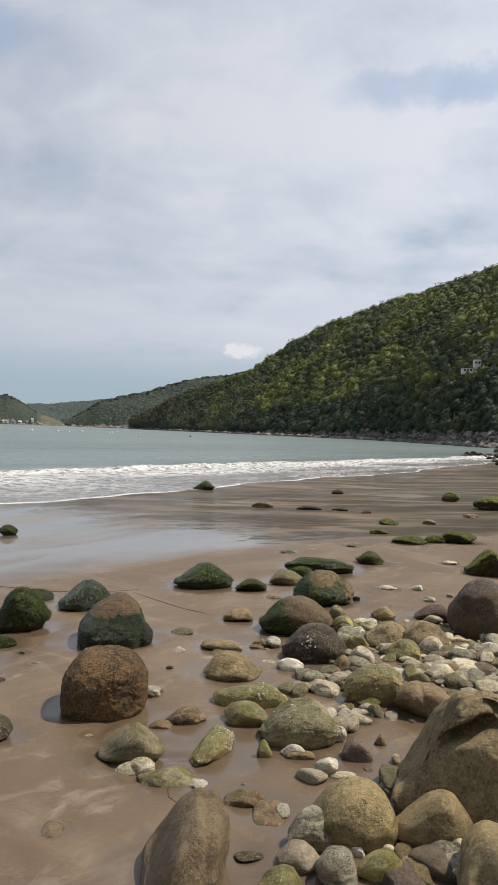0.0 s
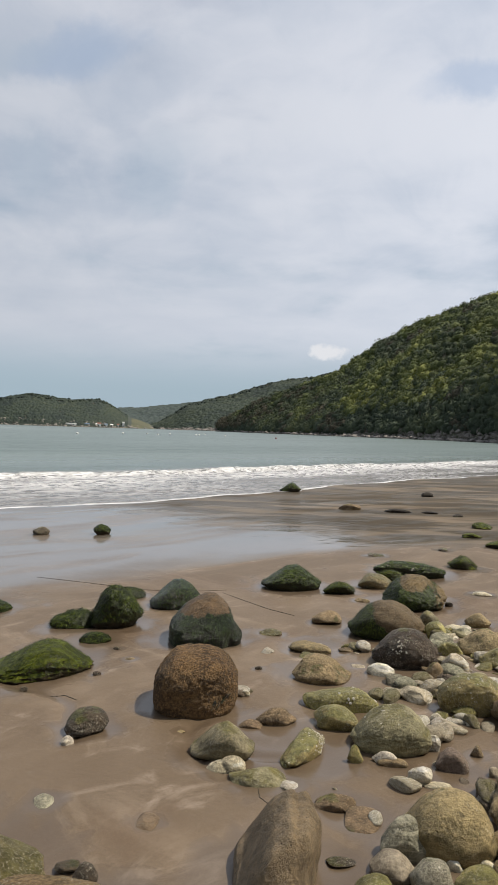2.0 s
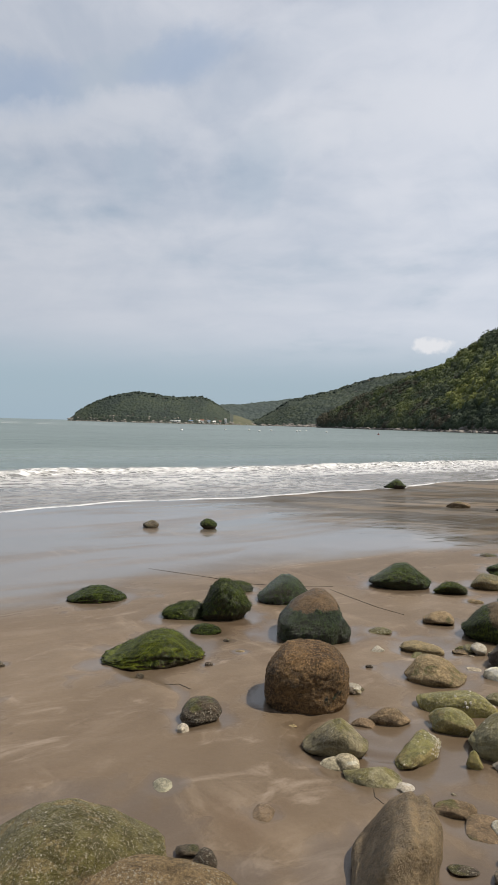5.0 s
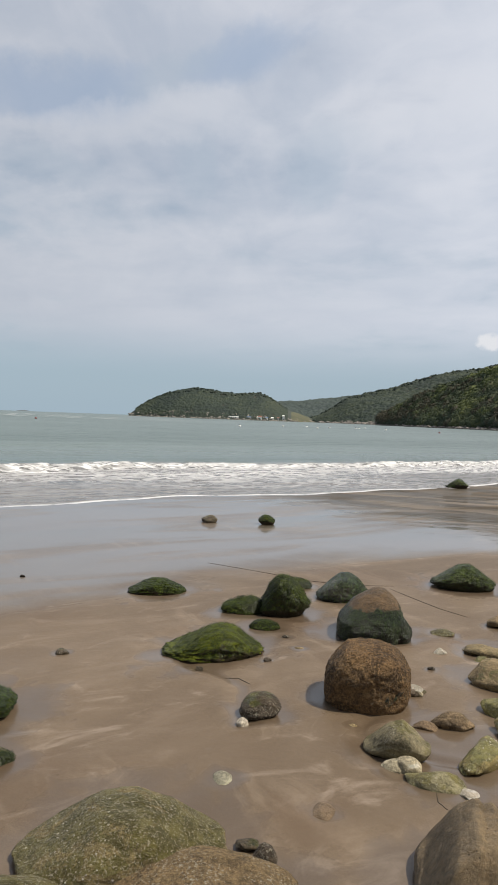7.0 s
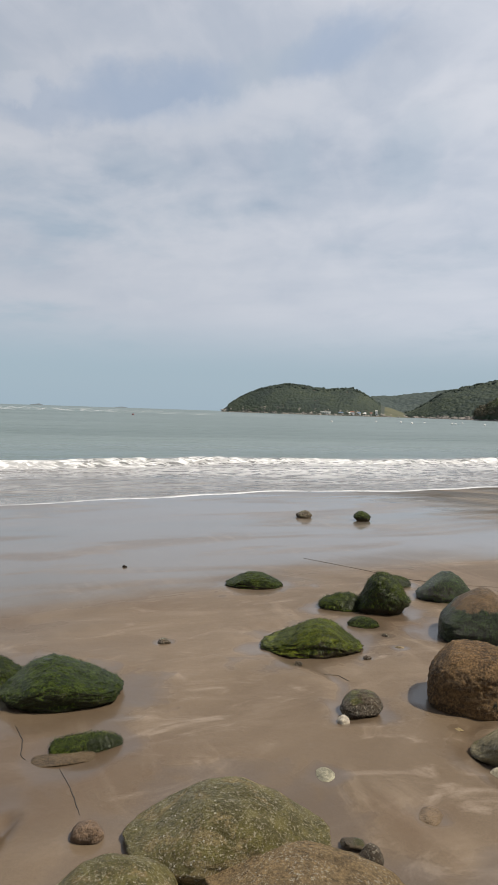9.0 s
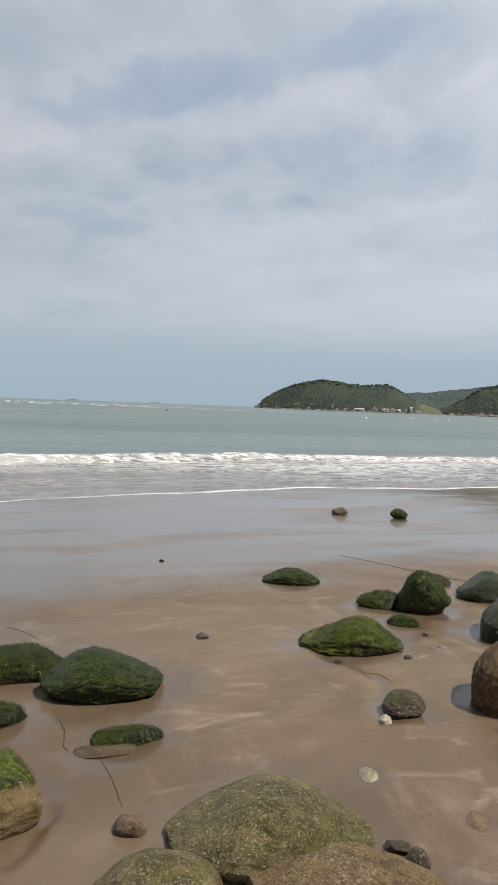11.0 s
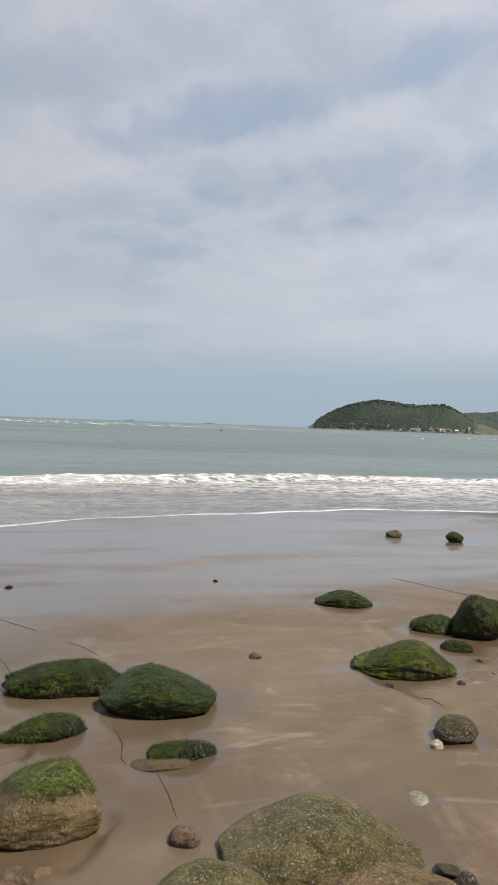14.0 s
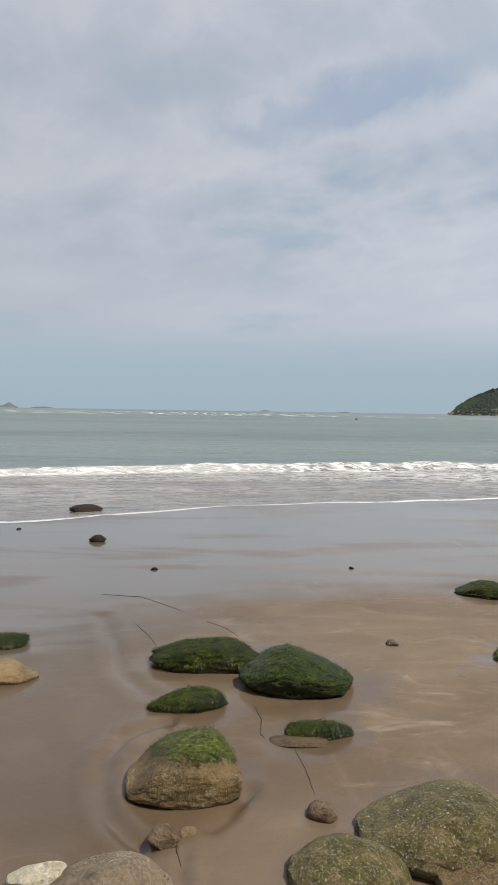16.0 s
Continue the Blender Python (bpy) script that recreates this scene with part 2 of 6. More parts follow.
    shed = g.math("MULTIPLY", runs, g.math("ADD", 0.68, g.math("MULTIPLY", sky_band, 0.2)))
    put(g, b, Coat_Weight=g.math("SUBTRACT", g.math("ADD", 0.2, g.math("MULTIPLY", film, 0.8)), shed), Coat_Roughness=g.math("SUBTRACT", 0.32, g.math("MULTIPLY", film, 0.27)), Coat_IOR=1.33, Coat_Normal=coatn)
    return m


def water_material():
    m, g, b = material("sea_water")
    co, s, l = shore_coords(g)
    sl = g.n("ShaderNodeCombineXYZ", {0: s, 1: l, 2: 0.0}).outputs[0]
    near = g.noise(g.scaled(sl, (1.0, 0.45, 1.0)), 2.2, 5.0, 0.6, 0.3)
    chop = g.noise(g.scaled(sl, (1.0, 0.35, 1.0)), 0.35, 6.0, 0.62, 0.2)
    tone = g.noise(g.scaled(sl, (0.05, 0.012, 1.0)), 1.0, 4.0, 0.5, 0.5)
    deep = g.mix(g.step(tone, 0.35, 0.65), (0.098, 0.132, 0.124), (0.134, 0.171, 0.165))
    # foam: lace in the wash, thick on the breaker, a line at the water's edge
    surf = g.n("ShaderNodeAttribute")
    surf.attribute_name = "surf"
    jag = g.math("MULTIPLY", g.math("SUBTRACT", g.noise(g.scaled(sl, (0.5, 0.35, 1.0)), 1.0, 5.0, 0.6), 0.5), 1.3)
    c = g.math("ADD", surf.outputs["Fac"], jag)
    body = g.mix(g.step(c, -1.5, 2.5), (0.128, 0.121, 0.115), deep)
    cells = g.n("ShaderNodeTexVoronoi", {"Vector": g.added(g.scaled(sl, (1.0, 0.36, 1.0)), g.scaled(g.n("ShaderNodeTexNoise", {"Vector": sl, "Scale": 1.1, "Detail": 3.0}).outputs["Color"], (0.5, 0.5, 0.0))), "Scale": 2.6}, feature="DISTANCE_TO_EDGE").outputs["Distance"]
    lace_n = g.noise(g.scaled(sl, (1.8, 0.75, 1.0)), 3.4, 8.0, 0.70, 1.0)
    lace = g.math("MAXIMUM", g.step(cells, 0.13, 0.02, 0.0, 0.85), g.step(lace_n, 0.49, 0.58))
    drift = g.step(g.noise(g.scaled(sl, (0.3, 0.07, 1.0)), 1.0, 4.0, 0.55, 0.4), 0.36, 0.60, 0.25, 1.0)
    in_wash = g.math("MULTIPLY", g.math("MULTIPLY", g.math("MULTIPLY", g.step(c, -9.0, -1.5, 0.16, 0.66), g.step(l, 2.0, 9.0, 0.62, 1.3)), drift), g.step(c, 0.4, -0.2))
    behind = g.math("MULTIPLY", g.math("MULTIPLY", g.step(c, -0.2, 0.3), g.step(c, 3.0, 0.8, 0.0, 0.25)), drift)
    crest = g.math("MULTIPLY", g.step(c, -1.1, -0.6), g.step(c, 0.30, 0.0))
    patch = g.step(g.noise(g.scaled(sl, (0.4, 0.09, 1.0)), 1.0, 4.0, 0.5), 0.30, 0.46)
    thick = g.math("MULTIPLY", g.math("MULTIPLY", crest, patch), g.math("MAXIMUM", g.step(lace_n, 0.43, 0.58, 0.05, 1.0), g.step(l, 5.0, 1.0, 0.0, 0.42)))
    edge = g.n("ShaderNodeAttribute")
    edge.attribute_name = "edge"
    rim = g.math("MULTIPLY", g.math("MULTIPLY", edge.outputs["Fac"], g.step(lace_n, 0.36, 0.52, 0.35, 1.0)), g.step(g.noise(g.scaled(sl, (0.0, 0.3, 1.0)), 1.0, 4.0), 0.34, 0.54, 0.25, 1.0))
    rough_sea = g.math("MULTIPLY", g.math("MULTIPLY", g.step(s, 190.0, 260.0), g.step(s, 620.0, 430.0)), g.step(l, 190.0, 60.0))
    caps = g.math("MULTIPLY", g.step(g.noise(g.scaled(sl, (0.02, 0.33, 1.0)), 1.0, 3.0, 0.6), 0.57, 0.63), rough_sea)
    foam = g.math("MINIMUM", 1.0, g.math("MAXIMUM", g.math("MAXIMUM", g.math("MULTIPLY", lace, g.math("MAXIMUM", in_wash, behind)), thick), g.math("MAXIMUM", rim, caps)))
    col = g.mix(foam, body, (0.72, 0.72, 0.72))
    calm = g.step(s, 11.0, 17.0, 0.25, 1.0)
    n1 = bumped(g, near, g.math("MULTIPLY", calm, 0.5), 0.05)
    n2 = bumped(g, chop, 0.8, 0.9, n1)
    n3 = bumped(g, thick, 0.5, 0.03, n2)
    put(g, b, Base_Color=col, Roughness=g.math("ADD", g.step(s, 12.0, 40.0, 0.14, 0.34), g.math("MULTIPLY", foam, 0.4)), IOR=1.33, Specular_IOR_Level=0.36, Normal=n3)
    return m


def rock_material(name, low, high, film=None, film_amount=0.0, fleck=0.0, gloss=0.55, rough_bump=1.0, film_up=0.0, grain_scale=1.0, sheen=0.5, coarse=0.35, bedded=0.0):
    """Weathered stone: two tones, mottling, grain, pits and shell marks, and where given a film of algae in patches or,
    by film_up, on upward faces, which leaves green stones' sides dark as shade would.
    coarse: how grainy the skin is; bedded: how strongly paler layers run through the stone."""
    m, g, b = material(name)
    co = place_of(g)
    info = g.n("ShaderNodeObjectInfo").outputs["Random"]
    seed = g.n("ShaderNodeCombineXYZ", {0: g.math("MULTIPLY", info, 31.0), 1: g.math("MULTIPLY", info, 17.0), 2: info}).outputs[0]
    p = g.added(co, seed)
    broad = g.noise(p, 5.0 * grain_scale, 6.0, 0.6, 0.6)
    mottle = g.noise(p, 21.0 * grain_scale, 7.0, 0.64, 0.5)
    grain = g.noise(p, 95.0 * grain_scale, 5.0, 0.75)
    tiny = g.noise(p, 300.0 * min(1.0, grain_scale * 4), 3.0, 0.75)
    cracks = g.noise(p, 16.0 * grain_scale, 6.0, 0.62, 0.3)
    col = g.mix(g.step(broad, 0.32, 0.68), low, high)
    col = g.mix(g.step(mottle, 0.50, 0.66, 0.0, 0.55), col, tuple(c * 1.35 for c in high))
    col = g.mix(g.step(mottle, 0.46, 0.32, 0.0, 0.55), col, tuple(c * 0.62 for c in low))
    if bedded:
        layers = g.noise(g.scaled(p, (2.0, 3.0, 14.0)), 2.2, 5.0, 0.6, 0.9)
        col = g.mix(g.step(layers, 0.52, 0.62, 0.0, bedded), col, tuple(min(0.6, c * 1.9) for c in high))
        col = g.mix(g.step(layers, 0.44, 0.36, 0.0, bedded * 0.8), col, tuple(c * 0.5 for c in low))
    col = g.mix(g.step(grain, 0.48, 0.64, 0.0, coarse), col, tuple(c * 1.7 for c in high))
    col = g.mix(g.step(grain, 0.48, 0.34, 0.0, coarse), col, tuple(c * 0.45 for c in low))
    col = g.mix(g.step(cracks, 0.40, 0.30, 0.0, 0.6), col, tuple(c * 0.4 for c in low))
    pits = g.n("ShaderNodeTexVoronoi", {"Vector": p, "Scale": 55.0 * grain_scale})
    pit = g.math("MULTIPLY", g.step(pits.outputs["Distance"], 0.20, 0.10), g.step(g.noise(p, 11.0 * grain_scale, 3.0), 0.50, 0.62))
    col = g.mix(g.math("MULTIPLY", pit, 0.7), col, tuple(c * 0.35 for c in low))
    col = g.n("ShaderNodeHueSaturation", {"Hue": g.math("ADD", 0.488, g.math("MULTIPLY", info, 0.024)), "Saturation": 1.0, "Value": g.math("ADD", 0.84, g.math("MULTIPLY", info, 0.32)), "Color": col}).outputs[0]
    rough = gloss
    if film:
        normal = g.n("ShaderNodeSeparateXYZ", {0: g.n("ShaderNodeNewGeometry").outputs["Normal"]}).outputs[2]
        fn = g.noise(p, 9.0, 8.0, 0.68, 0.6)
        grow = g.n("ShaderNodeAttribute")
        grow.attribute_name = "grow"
        # film_up gathers the film on upward faces
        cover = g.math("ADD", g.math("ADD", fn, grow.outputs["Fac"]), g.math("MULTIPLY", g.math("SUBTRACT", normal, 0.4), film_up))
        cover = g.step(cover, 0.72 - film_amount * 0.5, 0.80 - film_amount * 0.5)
        fur = g.noise(g.scaled(p, (1.0, 1.0, 0.55)), 75.0, 6.0, 0.78, 0.5)
        fcol = g.mix(g.step(g.noise(p, 17.0, 7.0, 0.75), 0.42, 0.60), film[0], film[1])
        furry = film[0][0] < 0.035
        # fur relief is painted in: bright tips, dark gaps of shade between tufts
        fcol = g.mix(g.step(fur, 0.50, 0.66, 0.0, 0.85 if furry else 0.25), fcol, tuple(c * (2.1 if furry else 1.5) for c in film[1]))
        fcol = g.mix(g.step(fur, 0.50, 0.42, 0.0, 0.92 if furry else 0.2), fcol, tuple(c * 0.5 for c in film[0]))
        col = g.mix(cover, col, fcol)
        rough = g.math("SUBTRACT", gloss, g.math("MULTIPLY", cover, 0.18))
    if fleck:
        flakes = g.math("MULTIPLY", g.step(g.noise(p, 120.0, 4.0, 0.78), 0.55, 0.60, 0.0, 0.8), min(1.0, coarse * 1.6))
        shells = g.n("ShaderNodeTexVoronoi", {"Vector": p, "Scale": 38.0})
        chosen = g.math("GREATER_THAN", g.n("ShaderNodeSeparateXYZ", {0: shells.outputs["Color"]}).outputs[0], 0.88)
        spots = g.math("MULTIPLY", g.step(shells.outputs["Distance"], 0.20, 0.11), chosen)
        where = g.math("MULTIPLY", g.math("MAXIMUM", flakes, spots), g.step(g.noise(p, 8.0, 4.0), 0.70 - fleck * 0.5, 0.80 - fleck * 0.5))
        col = g.mix(where, col, (0.50, 0.46, 0.36))
    h = g.math("ADD", g.math("MULTIPLY", grain, 0.25 + coarse * 0.8), g.math("ADD", g.math("MULTIPLY", tiny, 0.05 + coarse * 0.4), g.math("MULTIPLY", cracks, 0.9)))
    h = g.math("SUBTRACT", g.math("ADD", h, g.math("MULTIPLY", mottle, 0.6)), g.math("MULTIPLY", pit, 0.5))
    if film and furry:
        h = g.math("ADD", h, g.math("MULTIPLY", cover, g.math("ADD", fur, g.noise(p, 24.0, 4.0, 0.6))))
    relief = bumped(g, h, 1.0, 0.011 * rough_bump)
    put(g, b, Base_Color=col, Roughness=rough, Normal=relief, IOR=1.45, Specular_IOR_Level=sheen)
    if film and ("wet" in name or "glossy" in name):
        put(g, b, Coat_Weight=g.math("MULTIPLY", cover, 0.45), Coat_Roughness=0.24, Coat_IOR=1.36, Coat_Normal=relief)
    return m


GREEN = ((0.009, 0.014, 0.003), (0.050, 0.068, 0.009))
OLIVE = ((0.074, 0.063, 0.016), (0.150, 0.130, 0.038))
SAND = sand_material()
WATER = water_material()
ROCK = {
    "crust": rock_material("brown_crusted_rock", (0.067, 0.039, 0.015), (0.224, 0.132, 0.052), (GREEN[0], (0.032, 0.042, 0.008)), -0.04, 0.0, 0.75, 3.4, 0.0, 0.8, coarse=0.8),
    "ochre": rock_material("ochre_crusted_rock", (0.115, 0.074, 0.034), (0.245, 0.165, 0.082), None, 0.0, 0.5, 0.75, 3.2, coarse=0.6),
    "mossy": rock_material("algae_sided_rock", (0.060, 0.041, 0.016), (0.165, 0.108, 0.044), ((0.004, 0.009, 0.003), (0.028, 0.046, 0.010)), 0.20, 0.0, 0.55, 2.0, 0.0),
    "halfmoss": rock_material("algae_patched_rock", (0.072, 0.053, 0.026), (0.138, 0.104, 0.054), GREEN, 0.20, 0.0, 0.6, 1.4, 0.0, 1.0, 0.3),
    # For these green rocks film_up also paints shade: bright algae tops, dark sides.
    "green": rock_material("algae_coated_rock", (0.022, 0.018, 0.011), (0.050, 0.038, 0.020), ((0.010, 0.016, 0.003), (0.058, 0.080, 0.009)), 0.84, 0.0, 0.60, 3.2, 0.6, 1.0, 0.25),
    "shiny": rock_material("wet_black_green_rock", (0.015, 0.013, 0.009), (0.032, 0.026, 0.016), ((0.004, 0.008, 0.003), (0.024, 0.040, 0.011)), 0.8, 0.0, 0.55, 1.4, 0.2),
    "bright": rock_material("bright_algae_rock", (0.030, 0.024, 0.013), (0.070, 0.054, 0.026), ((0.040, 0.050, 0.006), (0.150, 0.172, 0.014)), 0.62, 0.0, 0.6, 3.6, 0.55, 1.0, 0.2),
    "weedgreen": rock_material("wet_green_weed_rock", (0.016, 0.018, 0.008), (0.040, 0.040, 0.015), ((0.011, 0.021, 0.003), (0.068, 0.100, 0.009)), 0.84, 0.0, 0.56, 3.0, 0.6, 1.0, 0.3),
    "weedshiny": rock_material("glossy_dark_weed_rock", (0.015, 0.013, 0.009), (0.032, 0.026, 0.016), ((0.005, 0.011, 0.003), (0.036, 0.060, 0.012)), 0.8, 0.0, 0.42, 1.8, 0.2),
    "weedtop": rock_material("weed_draped_brown_rock", (0.062, 0.043, 0.022), (0.150, 0.098, 0.046), ((0.008, 0.015, 0.003), (0.050, 0.076, 0.010)), 0.25, 0.0, 0.55, 2.0, 0.0, 1.0, 0.4),
    "black": rock_material("wet_black_rock", (0.010, 0.008, 0.006), (0.034, 0.027, 0.020), None, 0.0, 0.25, 0.62, 2.4, 0.0, 1.0, 0.2),
    "halfgreen": rock_material("algae_topped_rock", (0.078, 0.053, 0.024), (0.150, 0.106, 0.052), ((0.030, 0.042, 0.004), (0.130, 0.150, 0.014)), 0.0, 0.5, 0.55, 1.2, 0.0, 1.0, 0.3, 0.22),
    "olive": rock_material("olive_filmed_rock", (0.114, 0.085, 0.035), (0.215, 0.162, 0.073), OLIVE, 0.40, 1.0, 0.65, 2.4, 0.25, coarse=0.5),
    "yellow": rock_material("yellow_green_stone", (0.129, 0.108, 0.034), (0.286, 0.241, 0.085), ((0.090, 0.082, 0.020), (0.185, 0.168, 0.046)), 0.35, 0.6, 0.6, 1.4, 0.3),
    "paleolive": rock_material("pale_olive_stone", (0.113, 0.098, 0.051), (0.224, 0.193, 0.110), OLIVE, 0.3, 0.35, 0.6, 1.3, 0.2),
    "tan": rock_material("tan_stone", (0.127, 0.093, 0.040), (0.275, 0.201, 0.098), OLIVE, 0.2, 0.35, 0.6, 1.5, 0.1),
    "pinktan": rock_material("pinkish_tan_stone", (0.085, 0.056, 0.030), (0.190, 0.132, 0.078), OLIVE, 0.12, 0.15, 0.5, 1.9, 0.0),
    "pinkish": rock_material("pinkish_stone", (0.110, 0.080, 0.054), (0.180, 0.138, 0.096), None, 0.0, 0.4, 0.7, 1.3, coarse=0.45),
    "brown": rock_material("brown_stone", (0.117, 0.083, 0.040), (0.273, 0.198, 0.104), OLIVE, 0.25, 0.15, 0.65, 2.0, 0.1, coarse=0.45),
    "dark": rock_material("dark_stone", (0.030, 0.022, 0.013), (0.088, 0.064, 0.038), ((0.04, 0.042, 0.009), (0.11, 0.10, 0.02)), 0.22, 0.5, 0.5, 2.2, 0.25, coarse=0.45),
    "redbrown": rock_material("red_brown_stone", (0.039, 0.025, 0.014), (0.100, 0.064, 0.036), None, 0.0, 0.2, 0.6, 1.8, coarse=0.5),
    "grey": rock_material("grey_stone", (0.235, 0.198, 0.128), (0.470, 0.408, 0.284), None, 0.0, 0.2, 0.65, 1.2, bedded=0.5),
    "greyan": rock_material("greenish_grey_stone", (0.103, 0.097, 0.061), (0.287, 0.267, 0.186), ((0.060, 0.066, 0.024), (0.120, 0.124, 0.055)), 0.26, 0.5, 0.65, 1.8, 0.0, bedded=0.6),
    "pale": rock_material("pale_stone", (0.195, 0.162, 0.104), (0.320, 0.278, 0.195), None, 0.0, 0.3, 0.65, 1.0, bedded=0.25),
    "white": rock_material("white_stone", (0.285, 0.250, 0.182), (0.520, 0.472, 0.370), None, 0.0, 0.2, 0.6, 1.2, bedded=0.5),
    "cliff": rock_material("shore_rock", (0.085, 0.076, 0.066), (0.215, 0.196, 0.172), None, 0.0, 0.0, 0.8, 1.0, 0.0, 0.05, coarse=0.6),
}


def foliage_material(name, dark, light, warm, depth=0.7):
    m, g, b = material(name)
    tone = g.n("ShaderNodeAttribute")
    tone.attribute_name = "tone"
    tone = tone.outputs["Fac"]
    co = place_of(g)
    zone = g.noise(co, 0.014, 4.0, 0.6, 0.4)
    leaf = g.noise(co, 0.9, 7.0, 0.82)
    pick = g.math("ADD", g.math("MULTIPLY", tone, 0.55), g.math("MULTIPLY", zone, 0.75))
    col = g.mix(g.step(pick, 0.48, 0.66), dark, light)
    col = g.mix(g.step(pick, 0.70, 0.86), col, warm)
    col = g.mix(g.math("MULTIPLY", g.step(tone, 0.13, 0.09), g.step(leaf, 0.4, 0.55, 0.3, 0.9)), col, (0.085, 0.066, 0.045))
    # shade in leaf gaps is painted: dark where the bump sinks, light where it rises
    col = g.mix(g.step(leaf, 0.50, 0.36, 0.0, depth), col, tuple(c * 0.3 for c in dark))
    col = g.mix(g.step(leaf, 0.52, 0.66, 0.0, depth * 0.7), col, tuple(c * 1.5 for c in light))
    put(g, b, Base_Color=col, Roughness=0.75, Specular_IOR_Level=0.2, Normal=bumped(g, leaf, 1.0, 2.2 * depth))
    return m


def earth_material(name, low, high):
    m, g, b = material(name)
    co = place_of(g)
    col = g.mix(g.step(g.noise(co, 0.08, 6.0, 0.65), 0.35, 0.65), low, high)
    put(g, b, Base_Color=col, Roughness=0.9, Normal=bumped(g, g.noise(co, 0.5, 5.0), 0.6, 0.5))
    return m


def plain_material(name, colour, roughness=0.6, wear=0.12):
    m, g, b = material(name)
    co = place_of(g)
    col = g.mix(g.step(g.noise(co, 1.5, 6.0, 0.65), 0.35, 0.7, 0.0, wear), colour, tuple(c * 0.55 for c in colour))
    put(g, b, Base_Color=col, Roughness=roughness)
    return m


def weed_material():
    m, g, b = material("green_seaweed")
    isl = g.n("ShaderNodeNewGeometry").outputs["Random Per Island"]
    co = place_of(g)
    col = g.mix(g.step(isl, 0.30, 1.0), (0.007, 0.012, 0.002), (0.115, 0.150, 0.012))
    col = g.mix(g.step(g.noise(co, 9.0, 5.0), 0.46, 0.60, 0.0, 0.8), col, (0.009, 0.015, 0.004))
    put(g, b, Base_Color=col, Roughness=0.5, Specular_IOR_Level=0.28)
    return m


WEED = weed_material()
STRAND = plain_material("dark_weed_strand", (0.030, 0.024, 0.016), 0.4, 0.5)

# ---- building helpers ----
def mesh_from(name, verts, faces, mat, smooth=True):
    me = bpy.data.meshes.new(name)
    me.from_pydata(verts, [], faces)
    me.materials.append(mat)
    if smooth:
        me.polygons.foreach_set("use_smooth", [True] * len(me.polygons))
    me.update()
    return me


def part(name, bm, mat, parent, label=""):
    """One mesh object under a thing or a part."""
    me = bpy.data.meshes.new(name)
    bm.to_mesh(me)
    bm.free()
    me.materials.append(mat)
    ob = new(name, me)
    ob.parent = parent
    return tagged(ob, label) if label else ob


def grid_faces(rows, cols):
    r, c = np.meshgrid(np.arange(rows - 1), np.arange(cols - 1), indexing="ij")
    a = (r * cols + c).ravel()
    return np.stack([a, a + 1, a + cols + 1, a + cols], -1).tolist()


# shallow runnels that the backwash has cut: width, depth and the places they pass
RUNNELS = [(0.036, 0.020, ((-2.67, 1.70), (-2.67, 1.50), (-2.55, 1.32), (-2.36, 1.19), (-2.18, 1.11), (-2.01, 1.09), (-1.93, 1.10))),
           (0.026, 0.012, ((-1.95, 1.60), (-1.90, 1.49), (-1.86, 1.40), (-1.85, 1.33))),
           (0.020, 0.008, ((-1.79, 1.17), (-1.76, 1.12), (-1.69, 1.09))),
           (0.022, 0.008, ((-2.71, 1.78), (-2.59, 1.68), (-2.52, 1.69))),
           (0.050, 0.016, ((-4.45, 2.38), (-3.83, 2.11), (-3.37, 1.88), (-3.00, 1.82))),
           (0.050, 0.012, ((-1.92, 3.70), (-1.63, 3.56), (-1.44, 3.45), (-1.35, 3.20), (-1.25, 3.05))),
           (0.040, 0.012, ((-0.70, 3.34), (-0.72, 3.19), (-0.68, 3.05), (-0.59, 2.94))),
           (0.030, 0.010, ((-0.48, 3.05), (-0.35, 3.01), (-0.25, 3.02))),
           (0.030, 0.007, ((-1.89, 1.34), (-1.95, 1.51), (-1.97, 1.62)))]
HOLLOWS = []      # (x, y, radius): the wash has scoured the sand round these stones


def spaced(parts):
    """Joined even stretches (start, end, step) and geometric ones (start, end, factor < 0)."""
    got = []
    for a, b, step in parts:
        if step > 0:
            got += list(np.arange(a, b, step))
        else:
            v = a
            d = -step
            while v < b:
                got.append(v)
                d *= 1.18
                v += d
            got.append(b)
    return np.array(got)


